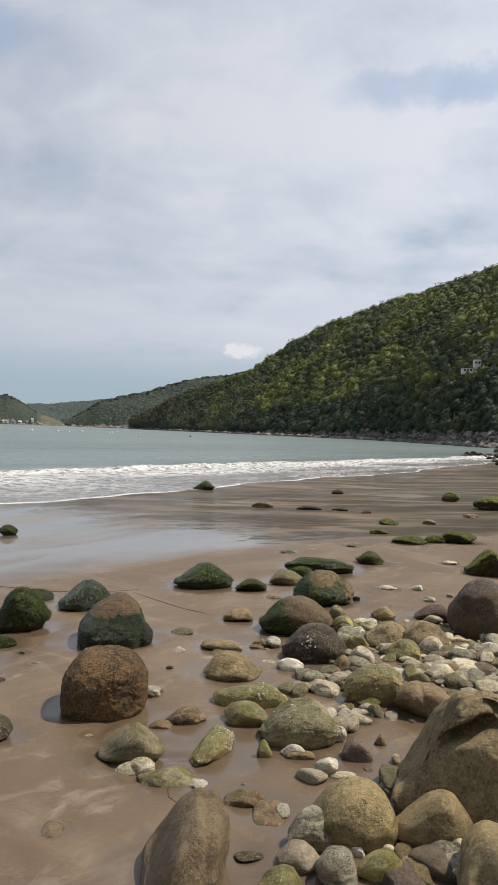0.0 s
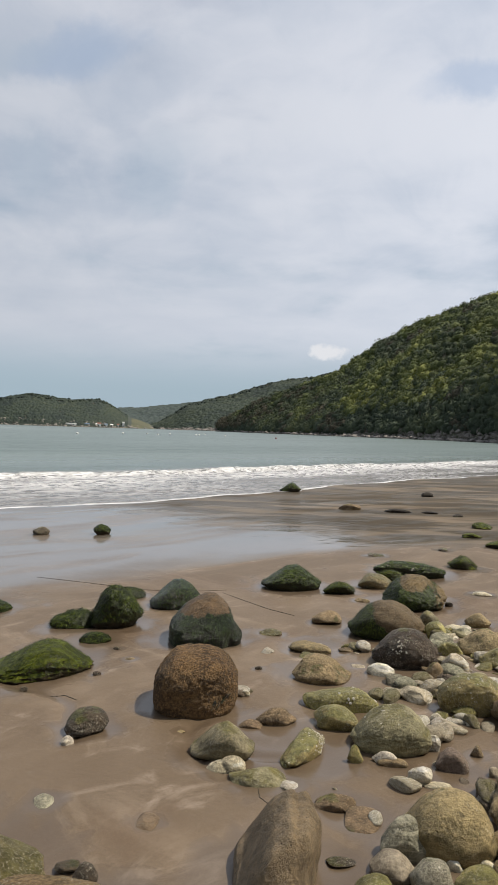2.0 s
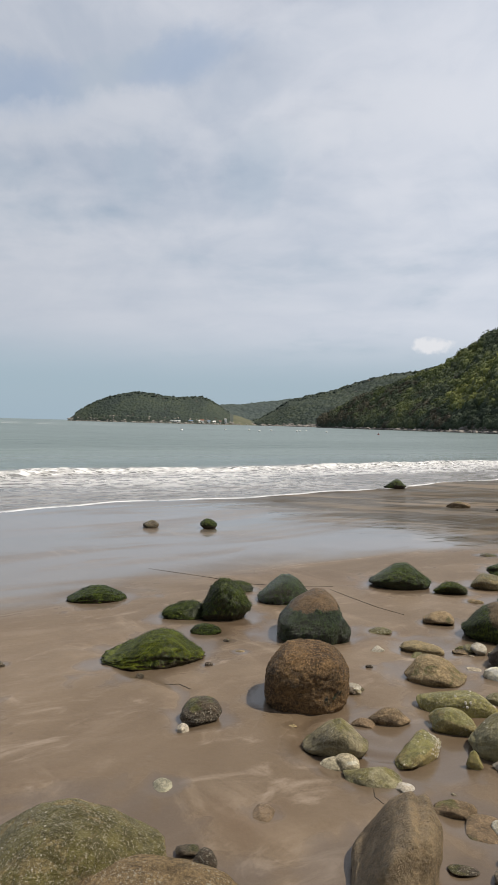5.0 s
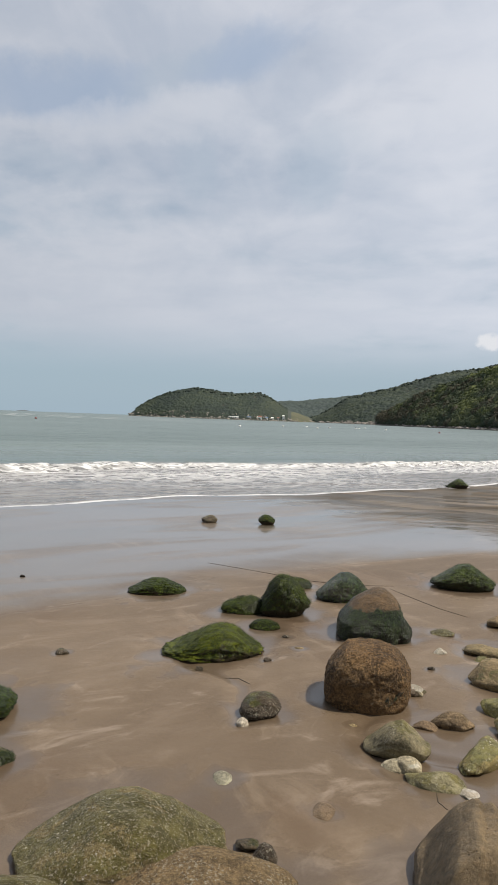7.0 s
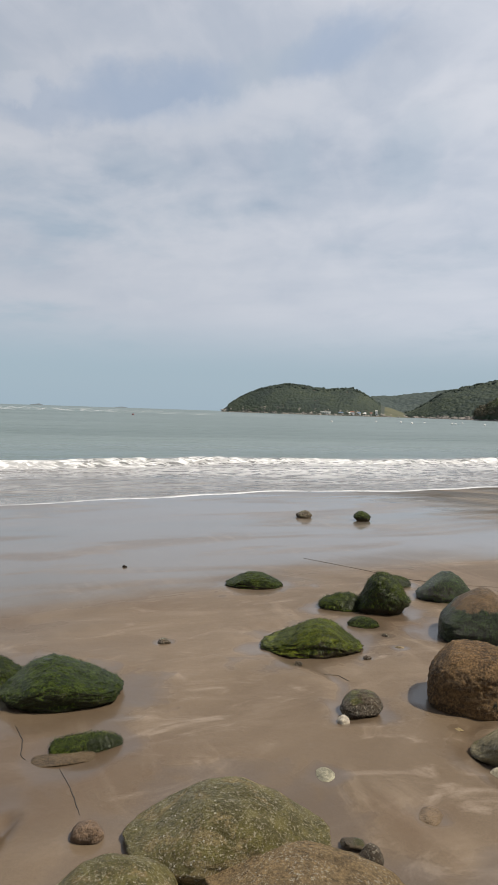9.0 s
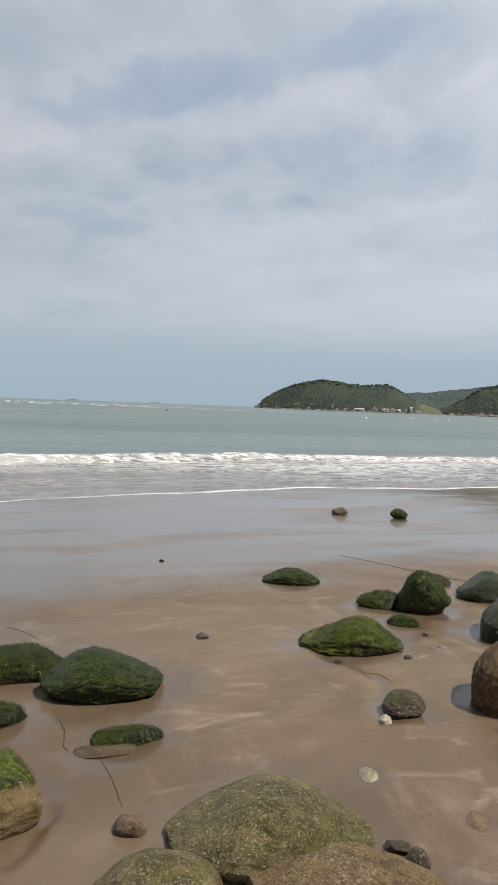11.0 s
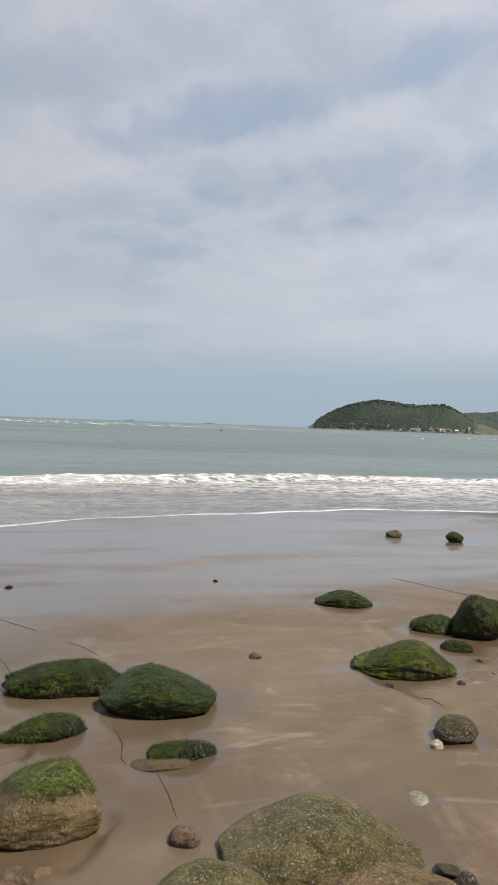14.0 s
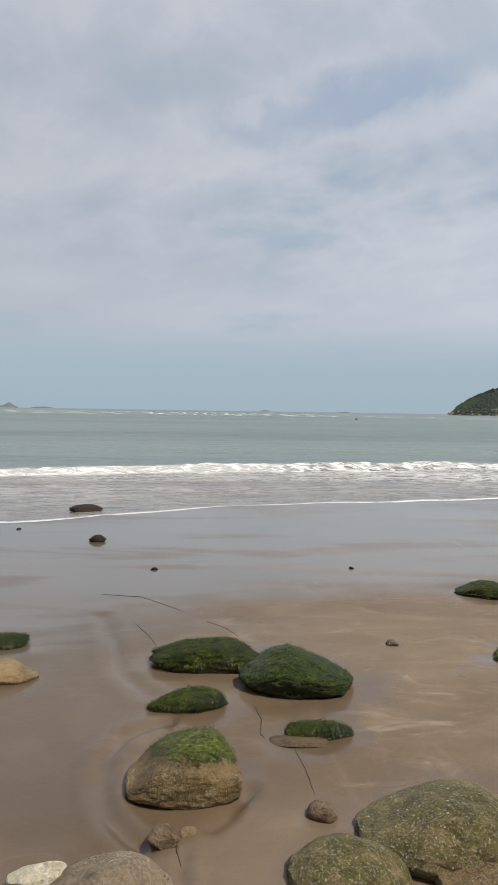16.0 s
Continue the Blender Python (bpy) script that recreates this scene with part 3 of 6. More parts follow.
def worn_sand(x, y):
    """The sand as the wash has left it: its height, and a mask of water round stones and in runnels that doubles as
    painted contact shade.
    """
    z = sand_height(x, y)
    for hx, hy, hr in HOLLOWS:
        d2 = (x - hx) ** 2 + (y - hy) ** 2
        z = z - np.where(d2 < 9 * hr * hr, 0.055 * hr * np.exp(-d2 / (1.15 * hr) ** 2) , 0.0)
        z = z + np.where(d2 < 16 * hr * hr, 0.018 * hr * np.exp(-((np.sqrt(d2) - 1.75 * hr) / (0.45 * hr)) ** 2), 0.0)
    pool_contact = np.zeros_like(x)
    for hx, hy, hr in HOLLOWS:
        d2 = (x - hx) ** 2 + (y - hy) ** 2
        pool_contact = np.maximum(pool_contact, np.exp(-d2 / (1.5 * hr + 0.02) ** 2))
    for width, depth, way in RUNNELS:
        near = np.full_like(x, 9.0)
        for (ax, ay), (bx, by) in zip(way, way[1:]):
            t = np.clip(((x - ax) * (bx - ax) + (y - ay) * (by - ay)) / ((bx - ax) ** 2 + (by - ay) ** 2), 0, 1)
            near = np.minimum(near, np.hypot(x - ax - t * (bx - ax), y - ay - t * (by - ay)))
        z = z - depth * np.exp(-(near / width) ** 2) + 0.35 * depth * np.exp(-((near - 2.2 * width) / width) ** 2)
        pool_contact = np.maximum(pool_contact, 0.75 * np.exp(-(near / width) ** 2))
    return z, pool_contact


def build_ground():
    """One sheet of sand from the camera's feet, under the sea, to the horizon."""
    radii = spaced([(0.0, 1.2, 0.1), (1.2, 7.5, 0.03), (7.5, 20.0, 0.11), (20.0, 4500.0, -0.25)])
    turns = np.radians(np.concatenate([np.arange(-27, 78, 0.35), np.arange(78, 333, 3.0)]))
    rr, aa = np.meshgrid(radii, turns, indexing="ij")
    x, y = -np.sin(aa) * rr, np.cos(aa) * rr
    z, pool_contact = worn_sand(x, y)
    verts = np.stack([x.ravel(), y.ravel(), z.ravel()], -1)
    cols = len(turns)
    faces = grid_faces(len(radii), cols)
    faces += [[i * cols + cols - 1, i * cols, (i + 1) * cols, (i + 1) * cols + cols - 1] for i in range(len(radii) - 1)]
    me = mesh_from("ground", verts.tolist(), [f[::-1] for f in faces], SAND)
    beyond = out_to_sea(x, y) - film_edge(0.6 * x + 0.8 * y)
    me.attributes.new("beyond", "FLOAT", "POINT").data.foreach_set("value", beyond.ravel().astype(np.float32))
    me.attributes.new("pool_contact", "FLOAT", "POINT").data.foreach_set("value", pool_contact.ravel().astype(np.float32))
    ob = new("ground", me)
    tagged(ob, "smooth wet brown sand beach with pale swirls", "beach", "", "structure")
    return ob


def wash_base(l):
    """The mean line of the water's edge and of the breaker, out to sea, along the shore."""
    edge = np.interp(l, (-200, -10, -3, 0, 3, 6, 9, 12, 16, 22, 30, 40, 51, 60), (9.0, 9.6, 10.0, 11.0, 12.0, 12.5, 12.8, 13.0, 13.3, 13.6, 14.3, 15.4, 17.0, 18.2))
    surf = np.interp(l, (-200, -5, 0, 3, 7, 14, 24, 36, 60), (17.3, 17.7, 18.2, 19.0, 20.0, 20.6, 20.6, 20.6, 22.2))
    return edge, surf


def wash_wave(l):
    return 0.35 * np.sin(0.35 * l + 0.4) + 0.18 * np.sin(1.1 * l + 1.0) + 0.06 * np.sin(3.3 * l)


def build_sea():
    """Water in rows along the shore: the wash, one low breaker, and the open bay to the horizon."""
    ls = np.concatenate([-spaced([(25.0, 4500.0, -0.4)])[::-1], np.arange(-24.8, 60, 0.2), spaced([(60.0, 4500.0, -0.3)])])
    off = spaced([(0.0, 11.0, 0.07), (11.0, 4500.0, -0.1)])
    oo, ll = np.meshgrid(off, ls, indexing="ij")
    base, line = wash_base(np.clip(ll, -200, 60))
    s = oo + base + wash_wave(np.clip(ll, -200, 60)) * (1 - np.clip(oo / 6.0, 0, 1))
    fine = (np.abs(ll) < 120) & (oo < 120)
    wob = 0.35 * np.sin(0.21 * ll + 0.7) + 0.2 * np.sin(0.63 * ll + 2.0)
    c = s - (line + wob)
    tall = 0.14 + 0.04 * np.sin(0.31 * ll + 0.5) + 0.02 * np.sin(1.7 * ll + 1)
    crest = tall * np.where(c < 0, np.exp(-(c / 0.40) ** 2), np.exp(-(c / 1.3) ** 2))
    froth = np.exp(-((c + 0.3) / 0.5) ** 2) * 0.034 * (np.sin(9.0 * ll + 4 * np.sin(3.1 * ll)) * np.sin(11.0 * s + 2 * np.sin(4.7 * ll)) + np.sin(21 * ll + 5 * s) * 0.5)
    swell = 0.05 * np.sin(0.9 * (s + wob) + 0.15 * np.sin(0.3 * ll)) * np.clip((s - 20) / 8, 0, 1) * np.exp(-np.clip(s - 20, 0, None) / 60)
    chop = 0.012 * np.sin(3.1 * s + 0.8 * np.sin(1.3 * ll)) * np.sin(1.9 * ll + 0.7 * s)
    z = SEA + np.where(fine, crest + froth + swell + chop * np.clip((s - 12) / 4, 0, 1), 0.0)
    x, y = -0.8 * s + 0.6 * ll, 0.6 * s + 0.8 * ll
    bed = sand_height(x, y)
    rise = np.clip(oo / 1.6, 0, 1) ** 1.5
    z = np.where(oo < 9, np.maximum(bed + rise * (z - bed), bed - 0.003 + 0.008 * np.clip(oo / 0.25, 0, 1)), z)
    verts = np.stack([x.ravel(), y.ravel(), z.ravel()], -1)
    me = mesh_from("sea", verts.tolist(), grid_faces(len(off), len(ls)), WATER)
    attr = me.attributes.new("edge", "FLOAT", "POINT")
    attr.data.foreach_set("value", np.exp(-((oo.ravel() - 0.07) / 0.13) ** 2).astype(np.float32))
    me.attributes.new("surf", "FLOAT", "POINT").data.foreach_set("value", np.clip(c, -60, 60).ravel().astype(np.float32))
    ob = new("sea", me)
    tagged(ob, "grey-green sea with a low foaming breaker", "sea", "", "structure")
    return ob


# ---- hills ----
class Hill:
    """A wooded hill: bearing by bearing, the distance of its foot and crest and the crest's angle of height."""

    def __init__(self, bearings, foot, crest, angle, bulge=1.0, lumps=6.0):
        self.b, self.f, self.c = np.array(bearings, float), np.array(foot, float), np.array(crest, float)
        self.h = np.tan(np.radians(np.array(angle, float))) * self.c + 1.5
        self.bulge, self.lumps = bulge, lumps

    def at(self, bearing, u):
        """The place at a bearing, u from foot (0) over the crest (1) to the back."""
        f, c, h = (np.interp(bearing, self.b, v) for v in (self.f, self.c, self.h))
        d = f + (c - f) * u
        up = np.where(u < 1, np.clip(u, 0, 1) ** self.bulge, 1 - 0.8 * (u - 1))
        a = np.radians(bearing)
        x, y = -np.sin(a) * d, np.cos(a) * d
        lump = self.lumps * (np.sin(x / 31 + 1.3 * np.sin(y / 47)) + np.sin(y / 23 + x / 61)) * np.clip(u, 0, 1) * (1 - 0.75 * np.clip(u, 0, 1))
        return x, y, SEA - 0.4 + (h + 0.6) * up + lump * np.clip(h / 40, 0, 1)

    def mesh(self, name, mat, label):
        bs = np.linspace(self.b[0], self.b[-1], 140 if len(self.b) > 5 else 24)
        us = np.concatenate([np.linspace(-0.04, 1.0, 44), np.linspace(1.06, 1.9, 8)])
        uu, bb = np.meshgrid(us, bs, indexing="ij")
        x, y, z = self.at(bb, uu)
        z = np.where(uu < 0, SEA - 3.0, z)
        ob = new(name, mesh_from(name, np.stack([x.ravel(), y.ravel(), z.ravel()], -1).tolist(), [f[::-1] for f in grid_faces(len(us), len(bs))], mat))
        return tagged(ob, label, "hill", "", "structure")


def ball(subdiv):
    bm = bmesh.new()
    bmesh.ops.create_icosphere(bm, subdivisions=subdiv, radius=1.0)
    v = np.array([p.co[:] for p in bm.verts])
    f = np.array([[p.index for p in q.verts] for q in bm.faces])
    bm.free()
    return v, f


def crown_shapes(rng, count, sprays, core=0.92, torn=0.06, level=2):
    """Tree crowns: a dark lumpy heart under many separate sprays of leaves, so that the outline is ragged and has gaps."""
    bv, bf = ball(level)
    shapes = []
    for _ in range(count):
        turn = rng.uniform(0, 6)
        heart = bv * (core + rng.normal(0, torn, (len(bv), 1)) + 0.10 * np.sin(3 * np.arctan2(bv[:, 1], bv[:, 0]) + turn)[:, None]) * np.array([1, 1, 0.9])
        n = rng.normal(size=(sprays, 3))
        n[:, 2] = np.abs(n[:, 2]) * 1.2 - 0.55
        n /= np.linalg.norm(n, axis=1, keepdims=True)
        lobes = 1 + 0.22 * np.sin(3.0 * np.arctan2(n[:, 1], n[:, 0]) + rng.uniform(0, 6)) * (1 - np.abs(n[:, 2])) + 0.10 * np.sin(5 * n[:, 2] + rng.uniform(0, 6))
        c = n * (lobes * rng.uniform(0.90, 1.08, sprays))[:, None]
        face = n + rng.normal(0, 0.28, n.shape) + np.array([0, 0, 0.15])
        face /= np.linalg.norm(face, axis=1, keepdims=True)
        u = np.cross(face, rng.normal(size=n.shape))
        u /= np.linalg.norm(u, axis=1, keepdims=True)
        w = np.cross(face, u)
        r = rng.uniform(0.12, 0.24, (sprays, 1))
        tri = np.stack([c + u * r, c - u * r * 0.6 + w * r * 0.9, c - u * r * 0.5 - w * r * 0.9], 1).reshape(-1, 3)
        shapes.append((np.concatenate([heart, tri]), np.concatenate([bf, np.arange(len(tri)).reshape(-1, 3) + len(bv)])))
    return shapes


def pine_shapes(rng, count):
    """Dark conifers: ragged tiers that narrow to a tip."""
    shapes = []
    for _ in range(count):
        vs, fs, n = [], [], 0
        for k in range(5):
            z0, z1 = -0.9 + 0.62 * k, -0.9 + 0.62 * k + 1.15
            r = 0.95 - 0.17 * k
            ring = [[r * rng.uniform(0.6, 1.15) * math.cos(a), r * rng.uniform(0.6, 1.15) * math.sin(a), z0 + rng.uniform(-0.15, 0.15)] for a in np.linspace(0, 2 * math.pi, 10)[:-1]]
            vs += ring + [[rng.uniform(-0.06, 0.06), rng.uniform(-0.06, 0.06), z1]]
            fs += [[n + i, n + (i + 1) % 9, n + 9] for i in range(9)]
            n += 10
        shapes.append((np.array(vs), np.array(fs)))
    return shapes


HOUSE_U = 0.172      # how far up the hill the house stands


def build_woods(name, hill, count, size, shapes, mat, label, seed, b_range=None, u_range=(0.02, 1.06), power=0.8, lift=0.0):
    rng = np.random.default_rng(seed)
    b0, b1 = b_range or (hill.b[0], hill.b[-1])
    vs, fs, tones, n = [], [], [], 0
    for _ in range(count):
        b = rng.uniform(b0, b1)
        u = u_range[0] + (u_range[1] - u_range[0]) * rng.uniform() ** power
        x, y, z = hill.at(np.array(b), np.array(u))
        if name == "woods" and abs(b + 17.1) < 0.7 and HOUSE_U - 0.012 < u < HOUSE_U + 0.02:
            continue
        r = (size[0] + (size[1] - size[0]) * rng.uniform() ** 1.6) * min(1.0, max(0.55, math.hypot(float(x), float(y)) / 330))
        v, f = shapes[rng.integers(len(shapes))]
        a = rng.uniform(0, 6.28)
        turn = np.array([[math.cos(a), -math.sin(a), 0], [math.sin(a), math.cos(a), 0], [0, 0, rng.uniform(0.75, 1.2) * (1.05 if shapes is PINE else 0.9 if shapes is CROWNS_FAR else 1.0)]])
        vs.append(v @ turn.T * r + np.array([float(x), float(y), float(z) + (0.8 if shapes is CROWNS_FAR else 0.75) * r]))
        fs.append(f + n)
        patch = 0.5 + 0.9 * noise.noise(Vector((float(x) / 24, float(y) / 24, float(z) / 13))) - (max(0.0, b) * 0.08 if mat is LEAVES else 0.0)
        tones.append(np.full(len(v), min(1.0, max(0.0, 0.72 * patch + 0.36 * rng.uniform() + lift - 0.05))))
        n += len(v)
    me = mesh_from(name, np.concatenate(vs).tolist(), np.concatenate(fs).tolist(), mat)
    me.attributes.new("tone", "FLOAT", "POINT").data.foreach_set("value", np.concatenate(tones).astype(np.float32))
    ob = new(name, me)
    return tagged(ob, label, "trees", "", "stuff")


def build_canopy(name, hill, step, swell, mat, label, seed, b_range=None):
    """Far woods seen as one closed canopy: rounded crowns side by side over the slope."""
    b0, b1 = b_range or (hill.b[0], hill.b[-1])
    far = float(np.mean(hill.c))
    deep = float(np.mean(hill.c - hill.f))
    bs = np.linspace(b0, b1, int(radians(b1 - b0) * far / step))
    us = np.linspace(0.03, 1.12, int(deep * 1.25 / step))
    uu, bb = np.meshgrid(us, bs, indexing="ij")
    x, y, z = hill.at(bb, uu)
    lift, tone = np.zeros(x.size), np.zeros(x.size)
    for i, (px, py, pz) in enumerate(zip((np.radians(bb) * far).ravel(), (uu * deep * 1.2).ravel(), z.ravel())):
        near, points = noise.voronoi(Vector((px / swell / 2.2 + seed, py / swell / 2.2, seed)))
        pick = noise.cell(points[0] * 37.0)
        lift[i] = swell * (1.25 - 1.5 * min(near[0], 0.8) ** 2 + 0.45 * pick)
        tone[i] = 0.5 + 0.30 * noise.noise(Vector((px / 26, py / 26, seed))) + 0.3 * pick
    z = z + lift.reshape(z.shape) * np.clip(uu / 0.06, 0, 1)
    me = mesh_from(name, np.stack([x.ravel(), y.ravel(), z.ravel()], -1).tolist(), [f[::-1] for f in grid_faces(len(us), len(bs))], mat)
    me.attributes.new("tone", "FLOAT", "POINT").data.foreach_set("value", np.clip(tone, 0, 1).astype(np.float32))
    return tagged(new(name, me), label, "trees", "", "stuff")


# lightened in place of haze, as it shows in the gaps between trees
EARTH = earth_material("hill_undergrowth", (0.040, 0.048, 0.028), (0.075, 0.080, 0.044))
DRY = earth_material("dry_slope", (0.050, 0.056, 0.028), (0.082, 0.080, 0.040))
FAR_EARTH = earth_material("far_undergrowth", (0.026, 0.035, 0.028), (0.032, 0.043, 0.031))
# blue-grey haze is painted into the far hill's ground colour
HAZE_EARTH = earth_material("hazed_far_undergrowth", (0.044, 0.058, 0.055), (0.050, 0.066, 0.059))
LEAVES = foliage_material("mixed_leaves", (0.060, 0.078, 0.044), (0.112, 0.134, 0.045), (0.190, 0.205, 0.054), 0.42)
# needle tones are lifted to stand in for haze over the hill
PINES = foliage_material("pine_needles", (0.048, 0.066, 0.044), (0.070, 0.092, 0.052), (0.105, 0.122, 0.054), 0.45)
# these greens lean to blue, with some distance haze mixed into the colour
FAR_LEAVES = foliage_material("far_leaves", (0.019, 0.029, 0.025), (0.029, 0.041, 0.030), (0.042, 0.054, 0.034), 0.35)
# distance haze painted into the leaf colour sets the far hill apart
HAZE_LEAVES = foliage_material("hazed_far_leaves", (0.042, 0.056, 0.055), (0.048, 0.064, 0.058), (0.056, 0.070, 0.060), 0.15)

HILL_MAIN = Hill([-75, -40, -25, -18.7, -15.2, -10.75, -6.2, -4.2, -1.7, 0.4, 1.1, 3, 5, 7.8, 9.5, 11],
                 [140, 145, 150, 165, 205, 275, 335, 360, 395, 425, 437, 470, 510, 580, 640, 690],
                 [450, 450, 460, 480, 500, 525, 552, 560, 570, 575, 570, 590, 610, 650, 680, 705],
                 [15, 15, 14.8, 13.35, 12.25, 10.75, 9.1, 8.15, 6.8, 5.3, 4.9, 4.1, 3.2, 2.0, 1.0, 0.2], 0.92, 7.0)
# Unseen slope added behind the camera to keep sky light off the stones' fronts.
BACK_BLOCKER = Hill([-212, -190, -165, -135, -105, -85, -70], [90, 50, 32, 26, 34, 60, 110], [220, 170, 130, 110, 140, 220, 330], [10, 22, 30, 32, 28, 22, 16], 0.8, 3.0)
HILL_SECOND = Hill([-4, 1.1, 3.2, 5.5, 7.4, 9.7, 12.1, 13.5, 14.6, 16.0, 17.4], [820, 840, 850, 860, 872, 885, 900, 917, 930, 955, 980],
                   [1150, 1150, 1150, 1150, 1140, 1120, 1100, 1075, 1060, 1030, 1000], [5.5, 5.22, 4.68, 4.22, 3.66, 2.94, 2.48, 2.02, 1.12, 0.28, -0.1], 0.9, 6.0)
HILL_FAR = Hill([8, 12, 13.5, 15.4, 17.3, 19.2, 24], [1500] * 7, [1800] * 7, [2.1, 2.25, 2.15, 1.85, 1.55, 1.5, 1.0], 0.9, 5.0)
HEADLAND = Hill([15.6, 17.2, 18.2, 18.8, 19.5, 20.7, 21.6, 22.6, 23.9, 25.2, 26.2, 27.2, 28.4, 29.3, 30.2, 31.7], [980, 930, 900, 890, 875, 862, 853, 848, 845, 846, 850, 855, 863, 875, 888, 905],
                [1000, 990, 980, 974, 968, 960, 953, 948, 946, 945, 945, 943, 939, 935, 931, 912], [0.1, 0.40, 0.78, 1.10, 1.56, 2.10, 2.08, 2.02, 2.12, 2.36, 2.44, 2.28, 1.95, 1.55, 1.10, 0.05], 0.75, 2.0)


def build_shore_rocks(name, hill, count, b_range, size, mat, label, seed, reach):
    """Tumbled rocks along the foot of a hill."""
    rng = np.random.default_rng(seed)
    shapes = []
    bv, bf = ball(2)
    for _ in range(10):
        p = bv.copy()
        for _ in range(9):
            n = rng.normal(size=3)
            n /= np.linalg.norm(n)
            p = p - np.maximum(p @ n - rng.uniform(0.5, 0.85), 0)[:, None] * n
        shapes.append(p * np.array([1.25, 0.9, 0.75]))
    vs, fs, n = [], [], 0
    for _ in range(count):
        b = rng.uniform(*b_range)
        f = np.interp(b, hill.b, hill.f)
        r = (size[0] + (size[1] - size[0]) * rng.uniform() ** 3) * 1.2
        r *= (f / 150) ** 0.35
        u = rng.uniform(-5.0, reach) / (np.interp(b, hill.b, hill.c) - f) * (f / 150) ** 0.5
        x, y, z = (float(q) for q in hill.at(np.array(b), np.array(u)))
        t = rng.uniform(0, 6.28)
        turn = np.array([[math.cos(t), -math.sin(t), 0], [math.sin(t), math.cos(t), 0], [0, 0, 1]])
        vs.append(shapes[rng.integers(10)] @ turn.T * r + np.array([x, y, max(z, SEA) + 0.15 * r]))
        fs.append(bf + n)
        n += len(bv)
    ob = new(name, mesh_from(name, np.concatenate(vs).tolist(), np.concatenate(fs).tolist(), mat, smooth=False))
    return tagged(ob, label, "rocks", "", "stuff")


def build_dry_slope():
    """Bare yellowish ground behind the village, where the headland joins the land."""
    slope = Hill([16.0, 16.8, 17.6, 18.4, 19.2], [945, 930, 912, 896, 880], [1002, 996, 988, 980, 972], [0.05, 0.38, 0.66, 0.80, 0.7], 0.75, 1.0)
    return slope.mesh("hillside", DRY, "bare yellowish slope behind the shore village")

# ---- stones ----
SHAPES = {
    # squareness, number of worn flats, heights of the top across its width, roughness of outline
    "dome": (2.6, 8, (0.80, 0.95, 1.0, 1.0, 0.95, 0.82), 0.068),
    "smooth": (2.35, 0, (0.60, 0.88, 1.0, 1.0, 0.88, 0.62), 0.060),
    "box": (3.0, 1, (0.86, 1.0, 1.0, 1.0, 1.0, 0.92), 0.03),
    "pyr": (2.4, 5, (0.30, 0.58, 0.86, 1.0, 0.80, 0.50), 0.055),
    "pyrl": (2.3, 5, (0.55, 0.88, 1.0, 0.88, 0.72, 0.60), 0.045),
    "hump": (2.6, 7, (0.45, 0.74, 1.0, 0.98, 0.75, 0.45), 0.075),
    "slab": (3.2, 8, (0.70, 0.90, 1.0, 0.98, 0.95, 0.75), 0.07),
    "slopl": (3.0, 7, (0.25, 0.55, 0.82, 1.0, 1.0, 0.70), 0.055),
    "slopr": (3.0, 7, (0.60, 0.74, 0.88, 1.0, 1.0, 0.85), 0.05),
    "chip": (4.2, 13, (0.75, 0.95, 1.0, 1.0, 0.95, 0.80), 0.05),
    "facet": (2.8, 15, (0.70, 0.92, 1.0, 1.0, 0.90, 0.75), 0.07),
    "halfg": (2.9, 4, (0.50, 0.85, 1.0, 1.0, 1.0, 0.90), 0.035),
    "groove": (2.9, 5, (0.60, 0.85, 1.0, 0.95, 1.0, 0.75), 0.05),
    "cave": (3.2, 6, (0.42, 0.75, 0.95, 1.0, 1.0, 0.95), 0.07),
    "spine": (3.4, 4, (0.30, 0.55, 0.80, 0.95, 1.0, 0.92), 0.055),
}
BALLS = {k: ball(k) for k in (2, 3, 4, 5, 6)}


